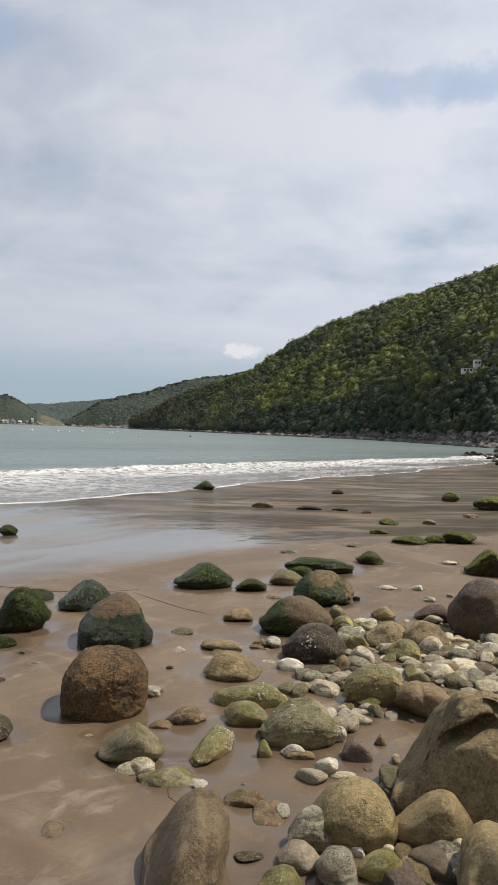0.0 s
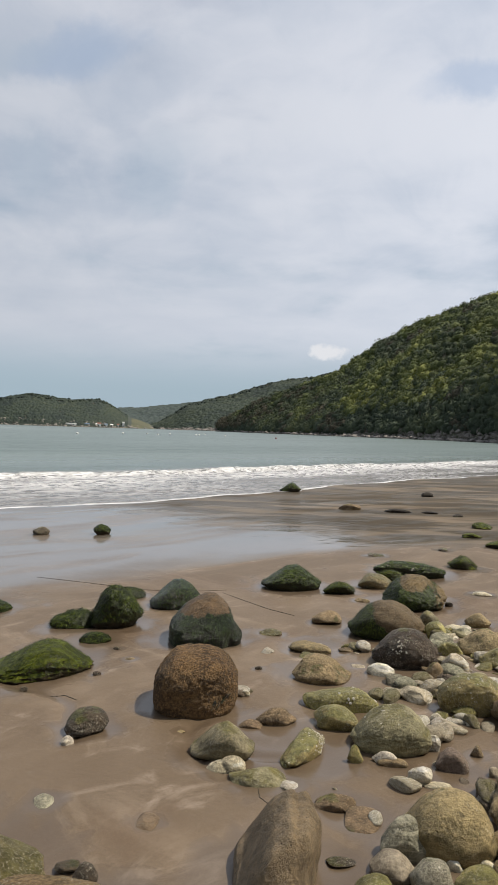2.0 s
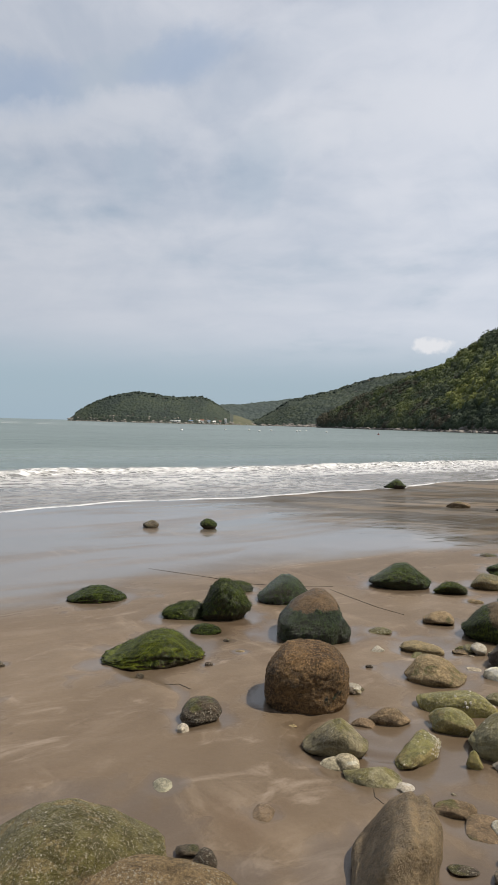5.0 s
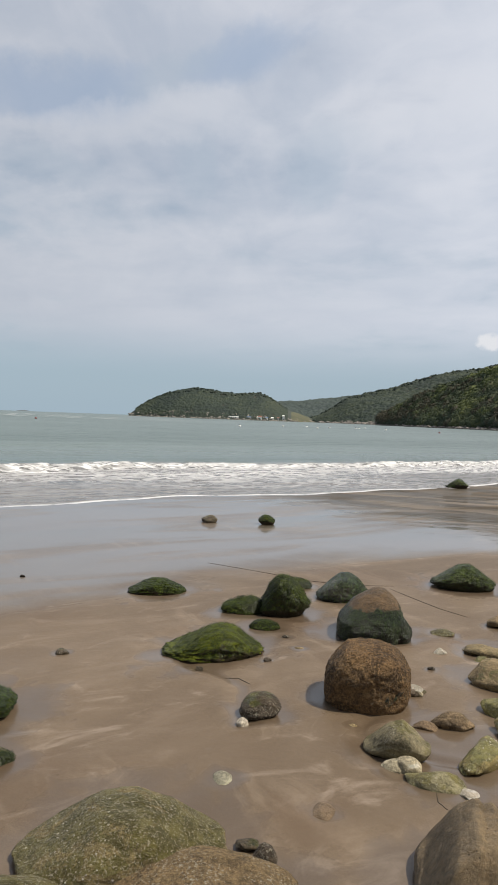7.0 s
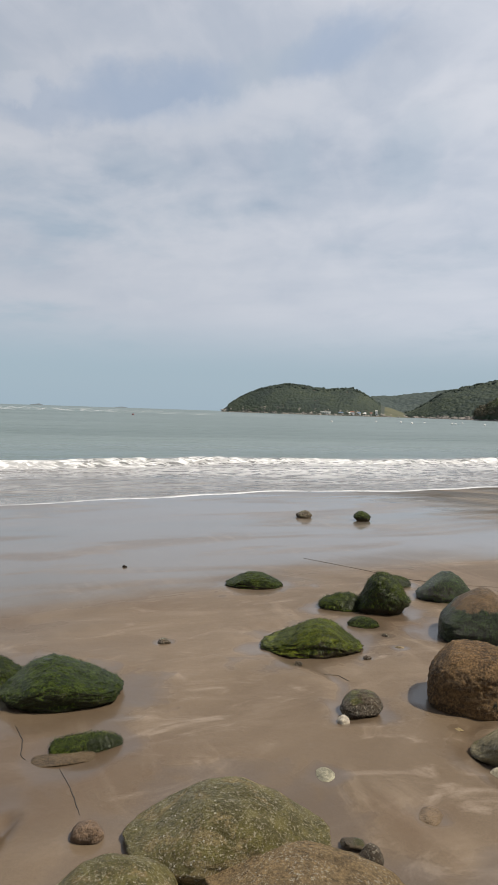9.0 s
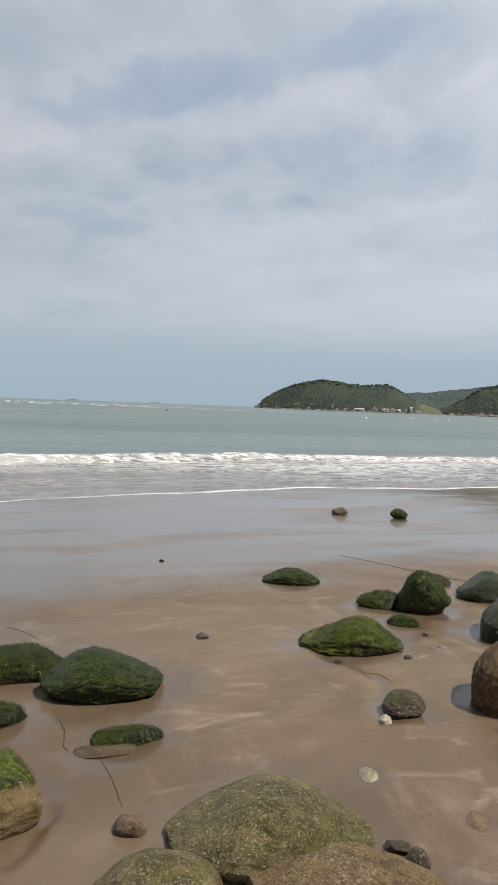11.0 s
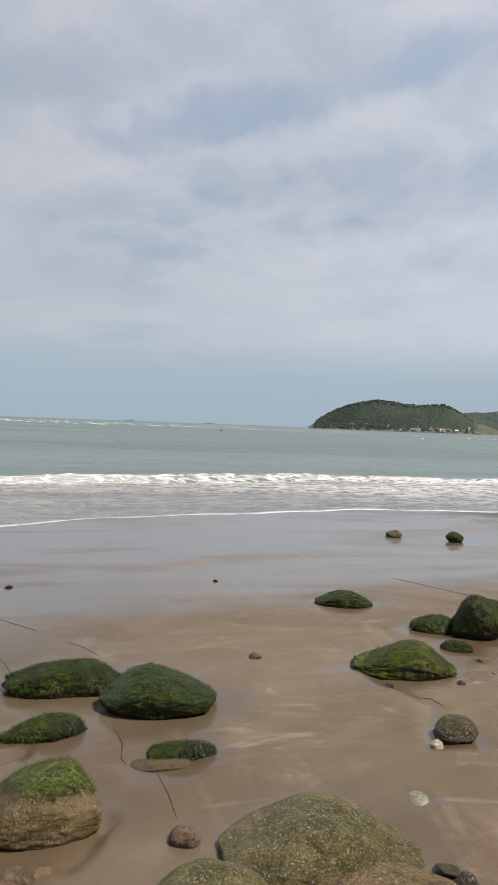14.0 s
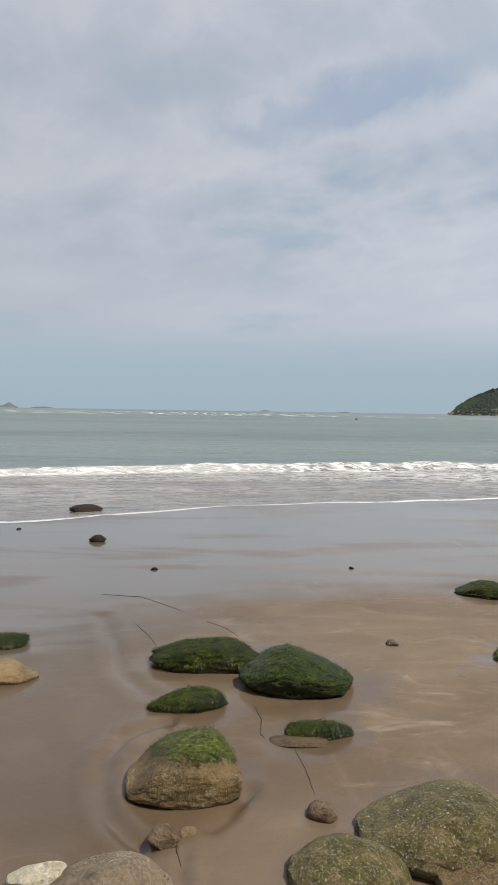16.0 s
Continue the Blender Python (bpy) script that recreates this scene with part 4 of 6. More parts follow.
def stone_points(shape, wide, deep, tall, seed, level, tops=None, rugged=1.0):
    """The points of a weathered stone about its place on the sand: wide along x, deep along y, tall above the sand."""
    square, flats, own_tops, ragged = SHAPES[shape]
    rng = np.random.default_rng(1000 + seed)
    v, f = BALLS[level]
    p = v / (np.abs(v) ** square).sum(1, keepdims=True) ** (1 / square)
    worn = 0.025 if shape in ("facet", "chip") else 0.09
    for _ in range(flats):
        n = rng.normal(size=3)
        n /= np.linalg.norm(n)
        reach = np.percentile(p @ n, 99.5)
        over = (p @ n - reach * rng.uniform(0.66, 0.9)) / worn
        p = p - (np.logaddexp(0, over) * worn)[:, None] * n * 0.88
    a, b, c = Vector((seed * 3.7, 0, 0)), Vector((0, seed * 2.3, 0)), Vector((0, 0, seed * 1.9))
    lump = np.array([noise.noise(Vector(q) * 1.3 + a) + 0.5 * noise.noise(Vector(q) * 2.9 + b) for q in v])
    fine = np.array([noise.noise(Vector(q) * 7.0 + c) + 0.6 * noise.noise(Vector(q) * 15.0 + a) for q in v])
    p = p * (1 + ragged * 1.6 * lump[:, None] + 0.020 * rugged * fine[:, None])
    if level > 4:
        pits = np.array([noise.noise(Vector(q) * 34.0 + b) for q in v])
        p = p * (1 + 0.007 * rugged * pits[:, None])
    if shape == "groove":
        p = p * (1 - 0.12 * np.exp(-((p[:, 0] - 0.1 + 0.35 * p[:, 2]) / 0.10) ** 2))[:, None]
    if shape == "cave":
        # a long hollow that rises across the front, a dark slot above it and a crack near one end
        for cx, cz, ln, th, rise, cut in ((0.0, 0.60, 0.36, 0.10, 0.35, 0.50), (0.40, 0.84, 0.24, 0.06, -0.25, 0.40), (-0.50, 0.46, 0.05, 0.24, 0.3, 0.15)):
            gx, gz = p[:, 0] - cx + 0.05 * fine, p[:, 2] - cz + 0.04 * lump + 0.02 * fine
            hole = np.exp(-(gx / ln) ** 4 - ((gz - rise * gx) / th) ** 4) * (p[:, 1] < 0.3)
            p[:, 1] += cut * hole
            p[:, 2] -= 0.10 * cut * hole
        # its lower front slopes out, so that light falls on it
        p[:, 1] += 0.55 * np.clip(p[:, 2] - 0.05, -0.4, 0.8) * np.clip(0.6 - p[:, 1], 0, 1)
    if shape == "spine":
        p = p * (1 - 0.10 * np.exp(-((p[:, 0] - 0.45) / 0.12) ** 2))[:, None]
    bed = 0.52 if tall > 0.3 * wide else 0.22
    p[:, 2] = np.where(p[:, 2] > -bed, (p[:, 2] + bed) / (1 + bed), (p[:, 2] + bed) * 0.5)
    top = np.interp(p[:, 0], np.linspace(-0.85, 0.85, 6), tops or own_tops)
    p[:, 2] *= np.where(p[:, 2] > 0, top, 1.0)
    p = p * np.array([wide / 2, deep / 2, tall])
    p[:, 2] = np.maximum(p[:, 2], -0.45 * tall - 0.02)
    return p, f


def seaweed(stone, p, f, count, length, seed):
    """Short wet ribbons of green weed that hang down over a stone."""
    rng = np.random.default_rng(7000 + seed)
    tri = p[f]
    nor = np.cross(tri[:, 1] - tri[:, 0], tri[:, 2] - tri[:, 0])
    size = np.linalg.norm(nor, axis=1) + 1e-12
    nor /= size[:, None]
    mid = tri.mean(1)
    ok = size * (mid[:, 2] > 0.22 * p[:, 2].max()) * np.clip(nor[:, 2] + 0.75, 0.05, 1)
    pick = rng.choice(len(f), count, p=ok / ok.sum())
    n, m = nor[pick], mid[pick] + 0.002 * nor[pick]
    m = m + rng.normal(0, 0.006, m.shape)
    down = np.array([0, 0, -1.0]) - n * (-n[:, 2:3])
    drift = rng.normal(0, 0.55, (count, 3))
    way = down + drift
    way -= n * (way * n).sum(1, keepdims=True)
    way /= np.linalg.norm(way, axis=1, keepdims=True) + 1e-9
    side = np.cross(n, way)
    ln = length * rng.uniform(0.5, 1.5, (count, 1))
    wd = rng.uniform(0.0006, 0.0012, (count, 1)) * (1 + 10 * length)
    rows = []
    for t, w, lift in ((0.0, 0.8, 0.0), (0.55, 1.0, 0.07)):
        c = m + way * ln * t + n * ln * lift * rng.uniform(-0.5, 1.6, (count, 1))
        c[:, 2] -= (ln * t * t * 0.2)[:, 0]
        rows += [c - side * wd * w, c + side * wd * w]
    rows.append(m + way * ln - np.array([0, 0, 1.0]) * ln * 0.2 + n * 0.001)
    pts = np.stack(rows, 1).reshape(-1, 3)
    k = np.arange(count) * 5
    faces = [[a, a + 1, a + 3, a + 2] for a in k] + [[a + 2, a + 3, a + 4] for a in k]
    ob = new("seaweed", mesh_from("seaweed", pts.tolist(), faces, WEED, smooth=False))
    ob.parent = stone
    return tagged(ob, "short strands of wet green seaweed", "", "", "stuff")


def barnacles(stone, p, f, count, place, size, seed):
    """Small white shells that sit close together on one part of a stone; place: the middle and reach of the patch, in widths and heights of the stone."""
    rng = np.random.default_rng(8000 + seed)
    tri = p[f]
    nor = np.cross(tri[:, 1] - tri[:, 0], tri[:, 2] - tri[:, 0])
    area = np.linalg.norm(nor, axis=1) + 1e-12
    nor /= area[:, None]
    mid = tri.mean(1)
    cx, cz, reach = place
    half, top = np.abs(p[:, 0]).max(), p[:, 2].max()
    near = np.exp(-((mid[:, 0] / half - cx) ** 2 + (mid[:, 2] / top - cz) ** 2) / reach ** 2)
    weight = area * near * (nor[:, 1] < 0.35) * (mid[:, 2] > 0.03 * top)
    pick = rng.choice(len(f), count, p=weight / weight.sum())
    vs, fs = [], []
    for k in pick:
        n, c = nor[k], mid[k] + rng.normal(0, 0.002, 3)
        u = np.cross(n, [0.3, 0.2, 0.9])
        u /= np.linalg.norm(u)
        w = np.cross(n, u)
        r = size * rng.uniform(0.5, 1.3)
        at = len(vs)
        for ring, up in ((1.0, -0.2), (0.55, 0.55), (0.30, 0.25)):
            vs += [(c + (u * math.cos(a) + w * math.sin(a)) * r * ring * rng.uniform(0.85, 1.15) + n * r * up).tolist() for a in np.arange(7) * 2 * math.pi / 7]
        for row in (0, 7):
            fs += [[at + row + i, at + row + (i + 1) % 7, at + row + 7 + (i + 1) % 7, at + row + 7 + i] for i in range(7)]
        fs.append([at + 14 + i for i in range(7)])
    ob = new("barnacles", mesh_from("barnacles", vs, fs, SHELL, smooth=False))
    ob.parent = stone
    return tagged(ob, "patch of small white barnacle shells", "", "", "stuff")


SHELL = plain_material("white_shell", (0.52, 0.49, 0.42), 0.6, 0.5)


def rock(name, label, mat, shape, x, y, yaw, wide, deep, tall, seed, tops=None):
    far = math.hypot(x, y)
    level = 6 if wide > 0.36 and far < 3.9 else 5 if wide > 0.16 and far < 8 else 4
    p, f = stone_points(shape, wide, deep, tall, seed, level, tops, {"crust": 1.3, "dark": 2.0, "weedgreen": 2.2, "weedtop": 2.6, "weedshiny": 2.0, "olive": 0.8, "brown": 1.4, "green": 3.2, "shiny": 2.0, "bright": 3.6, "black": 3.0, "mossy": 1.6, "white": 0.6, "tan": 0.8, "yellow": 0.8}.get(mat, 1.0))
    me = mesh_from(name, p.tolist(), f.tolist(), ROCK[mat])
    gx, gy, gz = p[:, 0] / wide, p[:, 1] / deep, p[:, 2] / tall
    # where algae has taken hold: the seaward top, the wet sides, or one low patch
    grow = {"halfgreen": 1.1 * (gz - 0.44 + 0.6 * gy + 0.15 * gx), "halfmoss": 1.6 * (0.02 - gx) + 0.5 * (0.5 - gz), "mossy": 1.2 * (0.80 - gz), "weedtop": 0.45 - 1.3 * np.exp(-((gx - 0.02) / 0.20) ** 2 - ((gz - 0.92) / 0.30) ** 2) - 2.2 * np.clip(gx - 0.22, 0, 1), "crust": 0.35 * np.exp(-((gx - 0.30) / 0.16) ** 2 - ((gz - 0.30) / 0.2) ** 2)}.get(mat, 0.0 * gx)
    me.attributes.new("grow", "FLOAT", "POINT").data.foreach_set("value", np.clip(grow, -0.6, 0.6).astype(np.float32))
    ob = new(name, me)
    ob.matrix_world = pose(x, y, sand_height(x, y) - 0.004, 0, 0, yaw)
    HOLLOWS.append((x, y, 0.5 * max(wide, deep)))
    weedy = {"draped": 1.0, "shaggy": 1.25, "matted": 1.25, "carpeted": 1.0, "seaweed": 1.1, "algae top": 1.0, "bright green algae": 0.5, "vivid": 0.6, "algae patches": 1.0, "on one side": 0.7, "streaked": 0.42, "shiny wet": 0.34}
    reach = max((v for k, v in weedy.items() if k in label), default=0)
    if reach and mat in ("green", "bright", "halfgreen", "halfmoss", "weedgreen", "weedtop", "weedshiny") and far < 40:
        keep = f
        if mat in ("halfgreen", "halfmoss", "weedtop"):
            keep = f[grow[f].mean(1) > 0.13]
        share = {"halfgreen": 0.4, "halfmoss": 0.4, "weedtop": 0.6, "weedshiny": 0.6}.get(mat, 1.0)
        count = int(min(9000, 120000 * wide * (deep + tall)) * min(1.0, 6.0 / far) * share)
        seaweed(ob, p, keep, max(count, 60), (0.0065 + 0.0012 * min(far, 22)) * reach, seed)
    crusted = {"flecked with white barnacles": (90, (0.35, 0.40, 0.40), 0.0042), "pale barnacle patch": (30, (-0.12, 0.55, 0.13), 0.0055), "white shell marks": (22, (0.1, 0.75, 0.6), 0.0050),
               "round barnacle scars": (14, (0.2, 0.6, 0.8), 0.0075), "patched with barnacles": (30, (0.0, 0.6, 0.5), 0.0040), "with white flecks": (14, (0.1, 0.8, 0.5), 0.0045), "pale speckles": (70, (-0.1, 0.35, 0.5), 0.0026)}
    for words, (count, place, size) in crusted.items():
        if words in label:
            barnacles(ob, p, f, count, place, size, seed)
    return tagged(ob, label, name, "stones on the beach")


rock("boulder", "rounded boulder with a rough orange-brown crust on wet sand", "crust", "box", -0.779, 3.584, 12.3, 0.449, 0.427, 0.293, 1, (0.86, 1.0, 1.0, 1.0, 1.0, 0.92))
rock("boulder", "boulder with brown crust on top and wet green algae sides", "mossy", "box", -1.010, 4.772, 11.9, 0.457, 0.537, 0.314, 2, (0.56, 0.76, 0.90, 1.0, 1.0, 0.86))
rock("stone", "wet green-black boulder leaning on its larger neighbour", "shiny", "dome", -0.857, 4.746, 10.1, 0.301, 0.296, 0.204, 3)
rock("boulder", "pointed boulder coated in shiny wet green algae", "weedshiny", "pyr", -1.427, 5.711, 13.1, 0.464, 0.371, 0.234, 4, (0.35, 0.66, 0.95, 1.0, 0.85, 0.55))
rock("boulder", "dark boulder draped with shaggy green seaweed", "green", "hump", -1.752, 5.052, 18.2, 0.433, 0.346, 0.278, 5, (0.42, 0.82, 1.0, 0.97, 0.82, 0.52))
rock("boulder", "low lobe of rock covered in dark green seaweed", "green", "dome", -2.050, 4.961, 22.4, 0.347, 0.277, 0.104, 6)
rock("stone", "small rock with dark green algae behind the seaweed boulder", "green", "dome", -1.918, 5.936, 17.6, 0.253, 0.202, 0.080, 7)
rock("stone", "low flat stone with olive algae in wet sand", "green", "slab", -1.735, 4.567, 20.6, 0.229, 0.170, 0.059, 8)
rock("boulder", "flat sloping slab carpeted in bright green algae", "bright", "smooth", -1.862, 3.958, 24.1, 0.620, 0.465, 0.151, 9, (0.18, 0.48, 0.80, 1.0, 0.92, 0.55))
rock("boulder", "low domed rock with olive-brown algae on wet sand", "green", "smooth", -2.994, 5.248, 28.9, 0.480, 0.360, 0.103, 10, (0.45, 0.85, 1.0, 1.0, 0.85, 0.6))
rock("stone", "dark mottled rock with yellow-green patch in a sand hollow", "dark", "dome", -1.231, 3.173, 19.7, 0.232, 0.200, 0.092, 11, (0.65, 0.95, 1.0, 1.0, 0.95, 0.75))
rock("pebble", "small pale pebble beside the mottled rock", "white", "dome", -1.253, 2.980, 22.2, 0.061, 0.058, 0.040, 12)
rock("pebble", "flat grey-white shell-crusted stone sunk in sand", "greyan", "slab", -1.133, 2.475, 23.9, 0.077, 0.116, 0.018, 13)
rock("stone", "pale flat round stone half sunk in sand", "pinktan", "slab", -0.692, 2.395, 15.3, 0.102, 0.121, 0.023, 14)
rock("boulder", "large domed boulder with olive film and pale speckles", "olive", "smooth", -1.254, 1.903, 30.7, 0.695, 0.417, 0.173, 15, (0.32, 0.62, 0.94, 1.0, 0.8, 0.5))
rock("boulder", "large rough boulder with a brown-orange crust", "ochre", "smooth", -0.934, 1.826, 23.2, 0.608, 0.304, 0.093, 16, (0.5, 0.8, 0.96, 1.0, 0.88, 0.6))
rock("boulder", "large yellow-olive boulder with a ridge across it", "olive", "smooth", -1.375, 1.484, 38.6, 0.389, 0.253, 0.112, 17, (0.6, 0.9, 1.0, 0.95, 0.9, 0.7))
rock("stone", "small dark stone in a hollow of sand", "dark", "facet", -0.880, 2.112, 19.8, 0.092, 0.074, 0.015, 18)
rock("pebble", "dark broken stone in a wet hollow", "dark", "facet", -0.796, 2.054, 18.3, 0.083, 0.074, 0.058, 19)
rock("stone", "small smooth dark stone set in sand", "pinktan", "smooth", -1.658, 1.678, 41.2, 0.110, 0.083, 0.055, 20, (0.9, 1.0, 1.0, 0.95, 0.85, 0.6))
rock("stone", "rough brown stone half buried in sand", "pinktan", "facet", -1.895, 1.162, 54.9, 0.132, 0.092, 0.071, 21)
rock("pebble", "small brown stone against a larger one", "pinktan", "dome", -1.891, 1.262, 52.8, 0.066, 0.052, 0.021, 22)
rock("boulder", "boulder with green algae top and bare tan face", "halfgreen", "halfg", -2.161, 1.443, 53.2, 0.456, 0.365, 0.185, 23, (0.42, 0.78, 0.95, 1.0, 1.0, 0.88))
rock("boulder", "low rock thick with shaggy dark green seaweed", "green", "slab", -3.216, 2.391, 51.4, 0.667, 0.400, 0.137, 24, (0.55, 0.85, 0.95, 1.0, 1.0, 0.8))
rock("boulder", "smooth boulder coated in bright green algae", "weedgreen", "smooth", -2.609, 2.522, 43.7, 0.589, 0.424, 0.185, 25, (0.6, 0.92, 1.0, 0.84, 0.68, 0.55))
rock("boulder", "flat rock with matted green seaweed", "green", "slab", -2.764, 1.911, 53.0, 0.390, 0.202, 0.067, 26)
rock("stone", "thin strip of rock with olive seaweed", "green", "slab", -2.129, 2.184, 41.6, 0.296, 0.163, 0.051, 27, (0.45, 0.7, 0.9, 1.0, 1.0, 0.8))
rock("stone", "thin sand-washed rock slab with olive film", "redbrown", "dome", -2.129, 2.038, 43.5, 0.260, 0.143, 0.015, 28, (0.45, 0.7, 0.9, 1.0, 1.0, 0.8))
rock("boulder", "low dark rock with green seaweed", "green", "slab", -4.266, 1.530, 68.3, 0.402, 0.196, 0.056, 29)
rock("boulder", "yellow-brown boulder with an algae-dark top", "tan", "dome", -3.710, 1.335, 68.4, 0.427, 0.256, 0.087, 30)
rock("boulder", "large pinkish-brown granite boulder on wet sand", "pinkish", "facet", -1.751, 0.852, 59.9, 0.392, 0.314, 0.138, 31)
rock("stone", "whitish angular block beside the granite boulder", "white", "chip", -1.944, 0.753, 65.1, 0.205, 0.130, 0.095, 32)
rock("boulder", "low dark rock at the edge of the foam", "black", "dome", -9.931, 5.219, 61.6, 0.539, 0.431, 0.105, 33)
rock("stone", "small dark rock on wet sand near the water", "black", "dome", -7.361, 3.992, 60.6, 0.213, 0.171, 0.077, 34)
rock("stone", "single dark pebble on smooth wet sand", "dark", "dome", -2.689, 3.498, 35.7, 0.095, 0.076, 0.031, 35)
rock("stone", "small brown rock in the wet sand shallows", "dark", "dome", -4.557, 9.692, 24.4, 0.262, 0.210, 0.122, 36)
rock("stone", "small rock with green algae in the shallows", "green", "dome", -3.680, 9.946, 19.6, 0.276, 0.221, 0.147, 37)
rock("boulder", "olive algae-covered rock standing in the foam", "green", "pyr", -1.579, 19.407, 4.5, 0.602, 0.542, 0.306, 38)
rock("boulder", "low brown rock in rippled shallows", "brown", "dome", 0.097, 14.989, -0.4, 0.497, 0.397, 0.139, 39)
rock("stone", "small dark rock in rippled shallows", "black", "dome", 2.234, 19.223, -6.7, 0.333, 0.266, 0.138, 40)
rock("boulder", "algae-topped rock in rippled shallows", "bright", "dome", 4.904, 17.291, -15.8, 0.448, 0.358, 0.242, 41)
rock("boulder", "broad rock with green algae near the ripples", "bright", "dome", 5.262, 15.272, -19.0, 0.805, 0.644, 0.297, 42)
rock("stone", "thin dark stone in the wet sand", "black", "slab", 2.240, 14.011, -9.1, 0.192, 0.288, 0.050, 43)
rock("boulder", "sliver of dark rock barely above wet sand", "black", "slab", 1.786, 14.500, -6.9, 0.377, 0.195, 0.040, 44)
rock("boulder", "flat stone with bright green algae", "bright", "slab", 2.333, 12.119, -11.0, 0.363, 0.390, 0.091, 45)
rock("stone", "little brown rock on the wet sand", "brown", "dome", 3.083, 12.197, -14.2, 0.238, 0.191, 0.092, 46)
rock("stone", "thin stone with yellow-green algae", "bright", "slab", 1.950, 10.869, -10.2, 0.310, 0.248, 0.072, 47)
rock("boulder", "low rock with bright green algae", "bright", "slab", 2.242, 9.898, -12.7, 0.519, 0.364, 0.093, 48)
rock("stone", "small rock with green algae against its neighbour", "bright", "dome", 2.625, 9.968, -14.7, 0.314, 0.251, 0.111, 49)
rock("boulder", "broad low rock with bright green algae", "bright", "dome", 2.971, 10.004, -16.5, 0.536, 0.375, 0.167, 50)
rock("boulder", "large rock with green algae along its top", "bright", "slopl", 2.590, 7.569, -18.9, 0.498, 0.398, 0.314, 51)
rock("stone", "small flat dark stone on the sand", "dark", "slab", 0.387, 8.763, -2.7, 0.233, 0.150, 0.025, 52)
rock("stone", "tiny dark stone on the sand", "dark", "slab", 1.322, 9.413, -8.0, 0.131, 0.196, 0.034, 53)
rock("stone", "domed rock with vivid green algae", "bright", "hump", 1.358, 8.051, -9.5, 0.323, 0.259, 0.143, 54)
rock("boulder", "long low slab dark with green algae", "weedgreen", "slab", 0.690, 7.525, -5.2, 0.745, 0.223, 0.149, 55, (0.75, 1.0, 0.97, 0.95, 0.92, 0.75))
rock("boulder", "smooth olive-brown rock beside the mossy boulder", "olive", "dome", 0.294, 6.871, -2.4, 0.367, 0.294, 0.130, 56, (0.5, 0.85, 1.0, 1.0, 0.9, 0.7))
rock("stone", "low bright green algae rock before a long slab", "bright", "dome", 0.469, 7.176, -3.7, 0.305, 0.183, 0.114, 157)
rock("stone", "small wedge of rock with bright green algae", "bright", "dome", -0.045, 6.469, 0.4, 0.293, 0.205, 0.118, 57, (0.4, 0.7, 0.95, 1.0, 0.95, 0.75))
rock("boulder", "domed boulder streaked with wet green algae", "weedgreen", "smooth", -0.515, 6.681, 4.4, 0.576, 0.432, 0.217, 58, (0.35, 0.66, 0.93, 1.0, 0.85, 0.6))
rock("boulder", "large rock with brown top and green algae patches", "weedtop", "dome", 0.601, 6.089, -5.6, 0.592, 0.474, 0.270, 59, (0.55, 0.85, 1.0, 1.0, 0.85, 0.72))
rock("boulder", "grey-brown boulder with dark green algae on one side", "halfmoss", "smooth", 0.324, 5.199, -3.6, 0.547, 0.465, 0.238, 60, (0.55, 0.85, 1.0, 1.0, 0.88, 0.68))
rock("boulder", "rough dark brown boulder with pale barnacle patch", "dark", "smooth", 0.407, 4.509, -5.1, 0.410, 0.328, 0.223, 61, (0.55, 0.82, 0.97, 1.0, 0.95, 0.75))
rock("stone", "flat grey stone on smooth sand", "grey", "slab", 1.311, 6.684, -11.1, 0.178, 0.107, 0.028, 62)
rock("stone", "small white pebble on smooth sand", "white", "dome", 1.598, 6.636, -13.5, 0.111, 0.088, 0.062, 63)
rock("stone", "small pointed tan stone", "tan", "pyr", 1.043, 5.506, -10.7, 0.212, 0.148, 0.105, 64, (0.4, 0.65, 0.88, 1.0, 0.85, 0.6))
rock("stone", "smooth reddish-brown stone beside the great dark boulder", "redbrown", "slopl", 1.464, 5.541, -14.8, 0.299, 0.239, 0.127, 65, (0.35, 0.65, 0.9, 1.0, 1.0, 0.85))
rock("boulder", "great dark red-brown boulder on the sand", "redbrown", "smooth", 1.758, 5.174, -18.9, 0.540, 0.486, 0.389, 66, (0.75, 0.95, 1.0, 1.0, 0.95, 0.8))
rock("stone", "small grey stone behind the dark boulder", "paleolive", "smooth", 0.671, 5.464, -7.0, 0.168, 0.117, 0.109, 67, (0.6, 0.9, 1.0, 0.95, 0.8, 0.6))
rock("stone", "small olive stone among grey pebbles", "yellow", "dome", 0.686, 5.136, -7.6, 0.200, 0.140, 0.118, 68, (0.7, 0.9, 1.0, 1.0, 0.85, 0.6))
rock("stone", "flat yellow-green stone among pebbles", "yellow", "groove", 0.719, 4.714, -8.7, 0.195, 0.097, 0.088, 69)
rock("stone", "pale grey angular stone with white streaks", "grey", "facet", 0.693, 4.351, -9.0, 0.194, 0.136, 0.113, 70)
rock("boulder", "broad grey-brown stone with rough skin", "brown", "dome", 0.972, 4.800, -11.4, 0.353, 0.283, 0.162, 71, (0.5, 0.75, 0.95, 1.0, 1.0, 0.9))
rock("stone", "tall grey-brown stone with rough skin", "brown", "dome", 1.211, 4.717, -14.4, 0.327, 0.262, 0.182, 72, (0.8, 1.0, 1.0, 0.95, 0.85, 0.6))
rock("stone", "rounded green-grey stone on the wet sand", "yellow", "dome", 0.997, 4.502, -12.5, 0.242, 0.182, 0.126, 73, (0.6, 0.85, 1.0, 1.0, 1.0, 0.85))
rock("stone", "grey stone leaning on the rough stones", "grey", "smooth", 1.215, 4.610, -14.8, 0.186, 0.130, 0.108, 74, (0.7, 0.95, 1.0, 1.0, 0.9, 0.7))
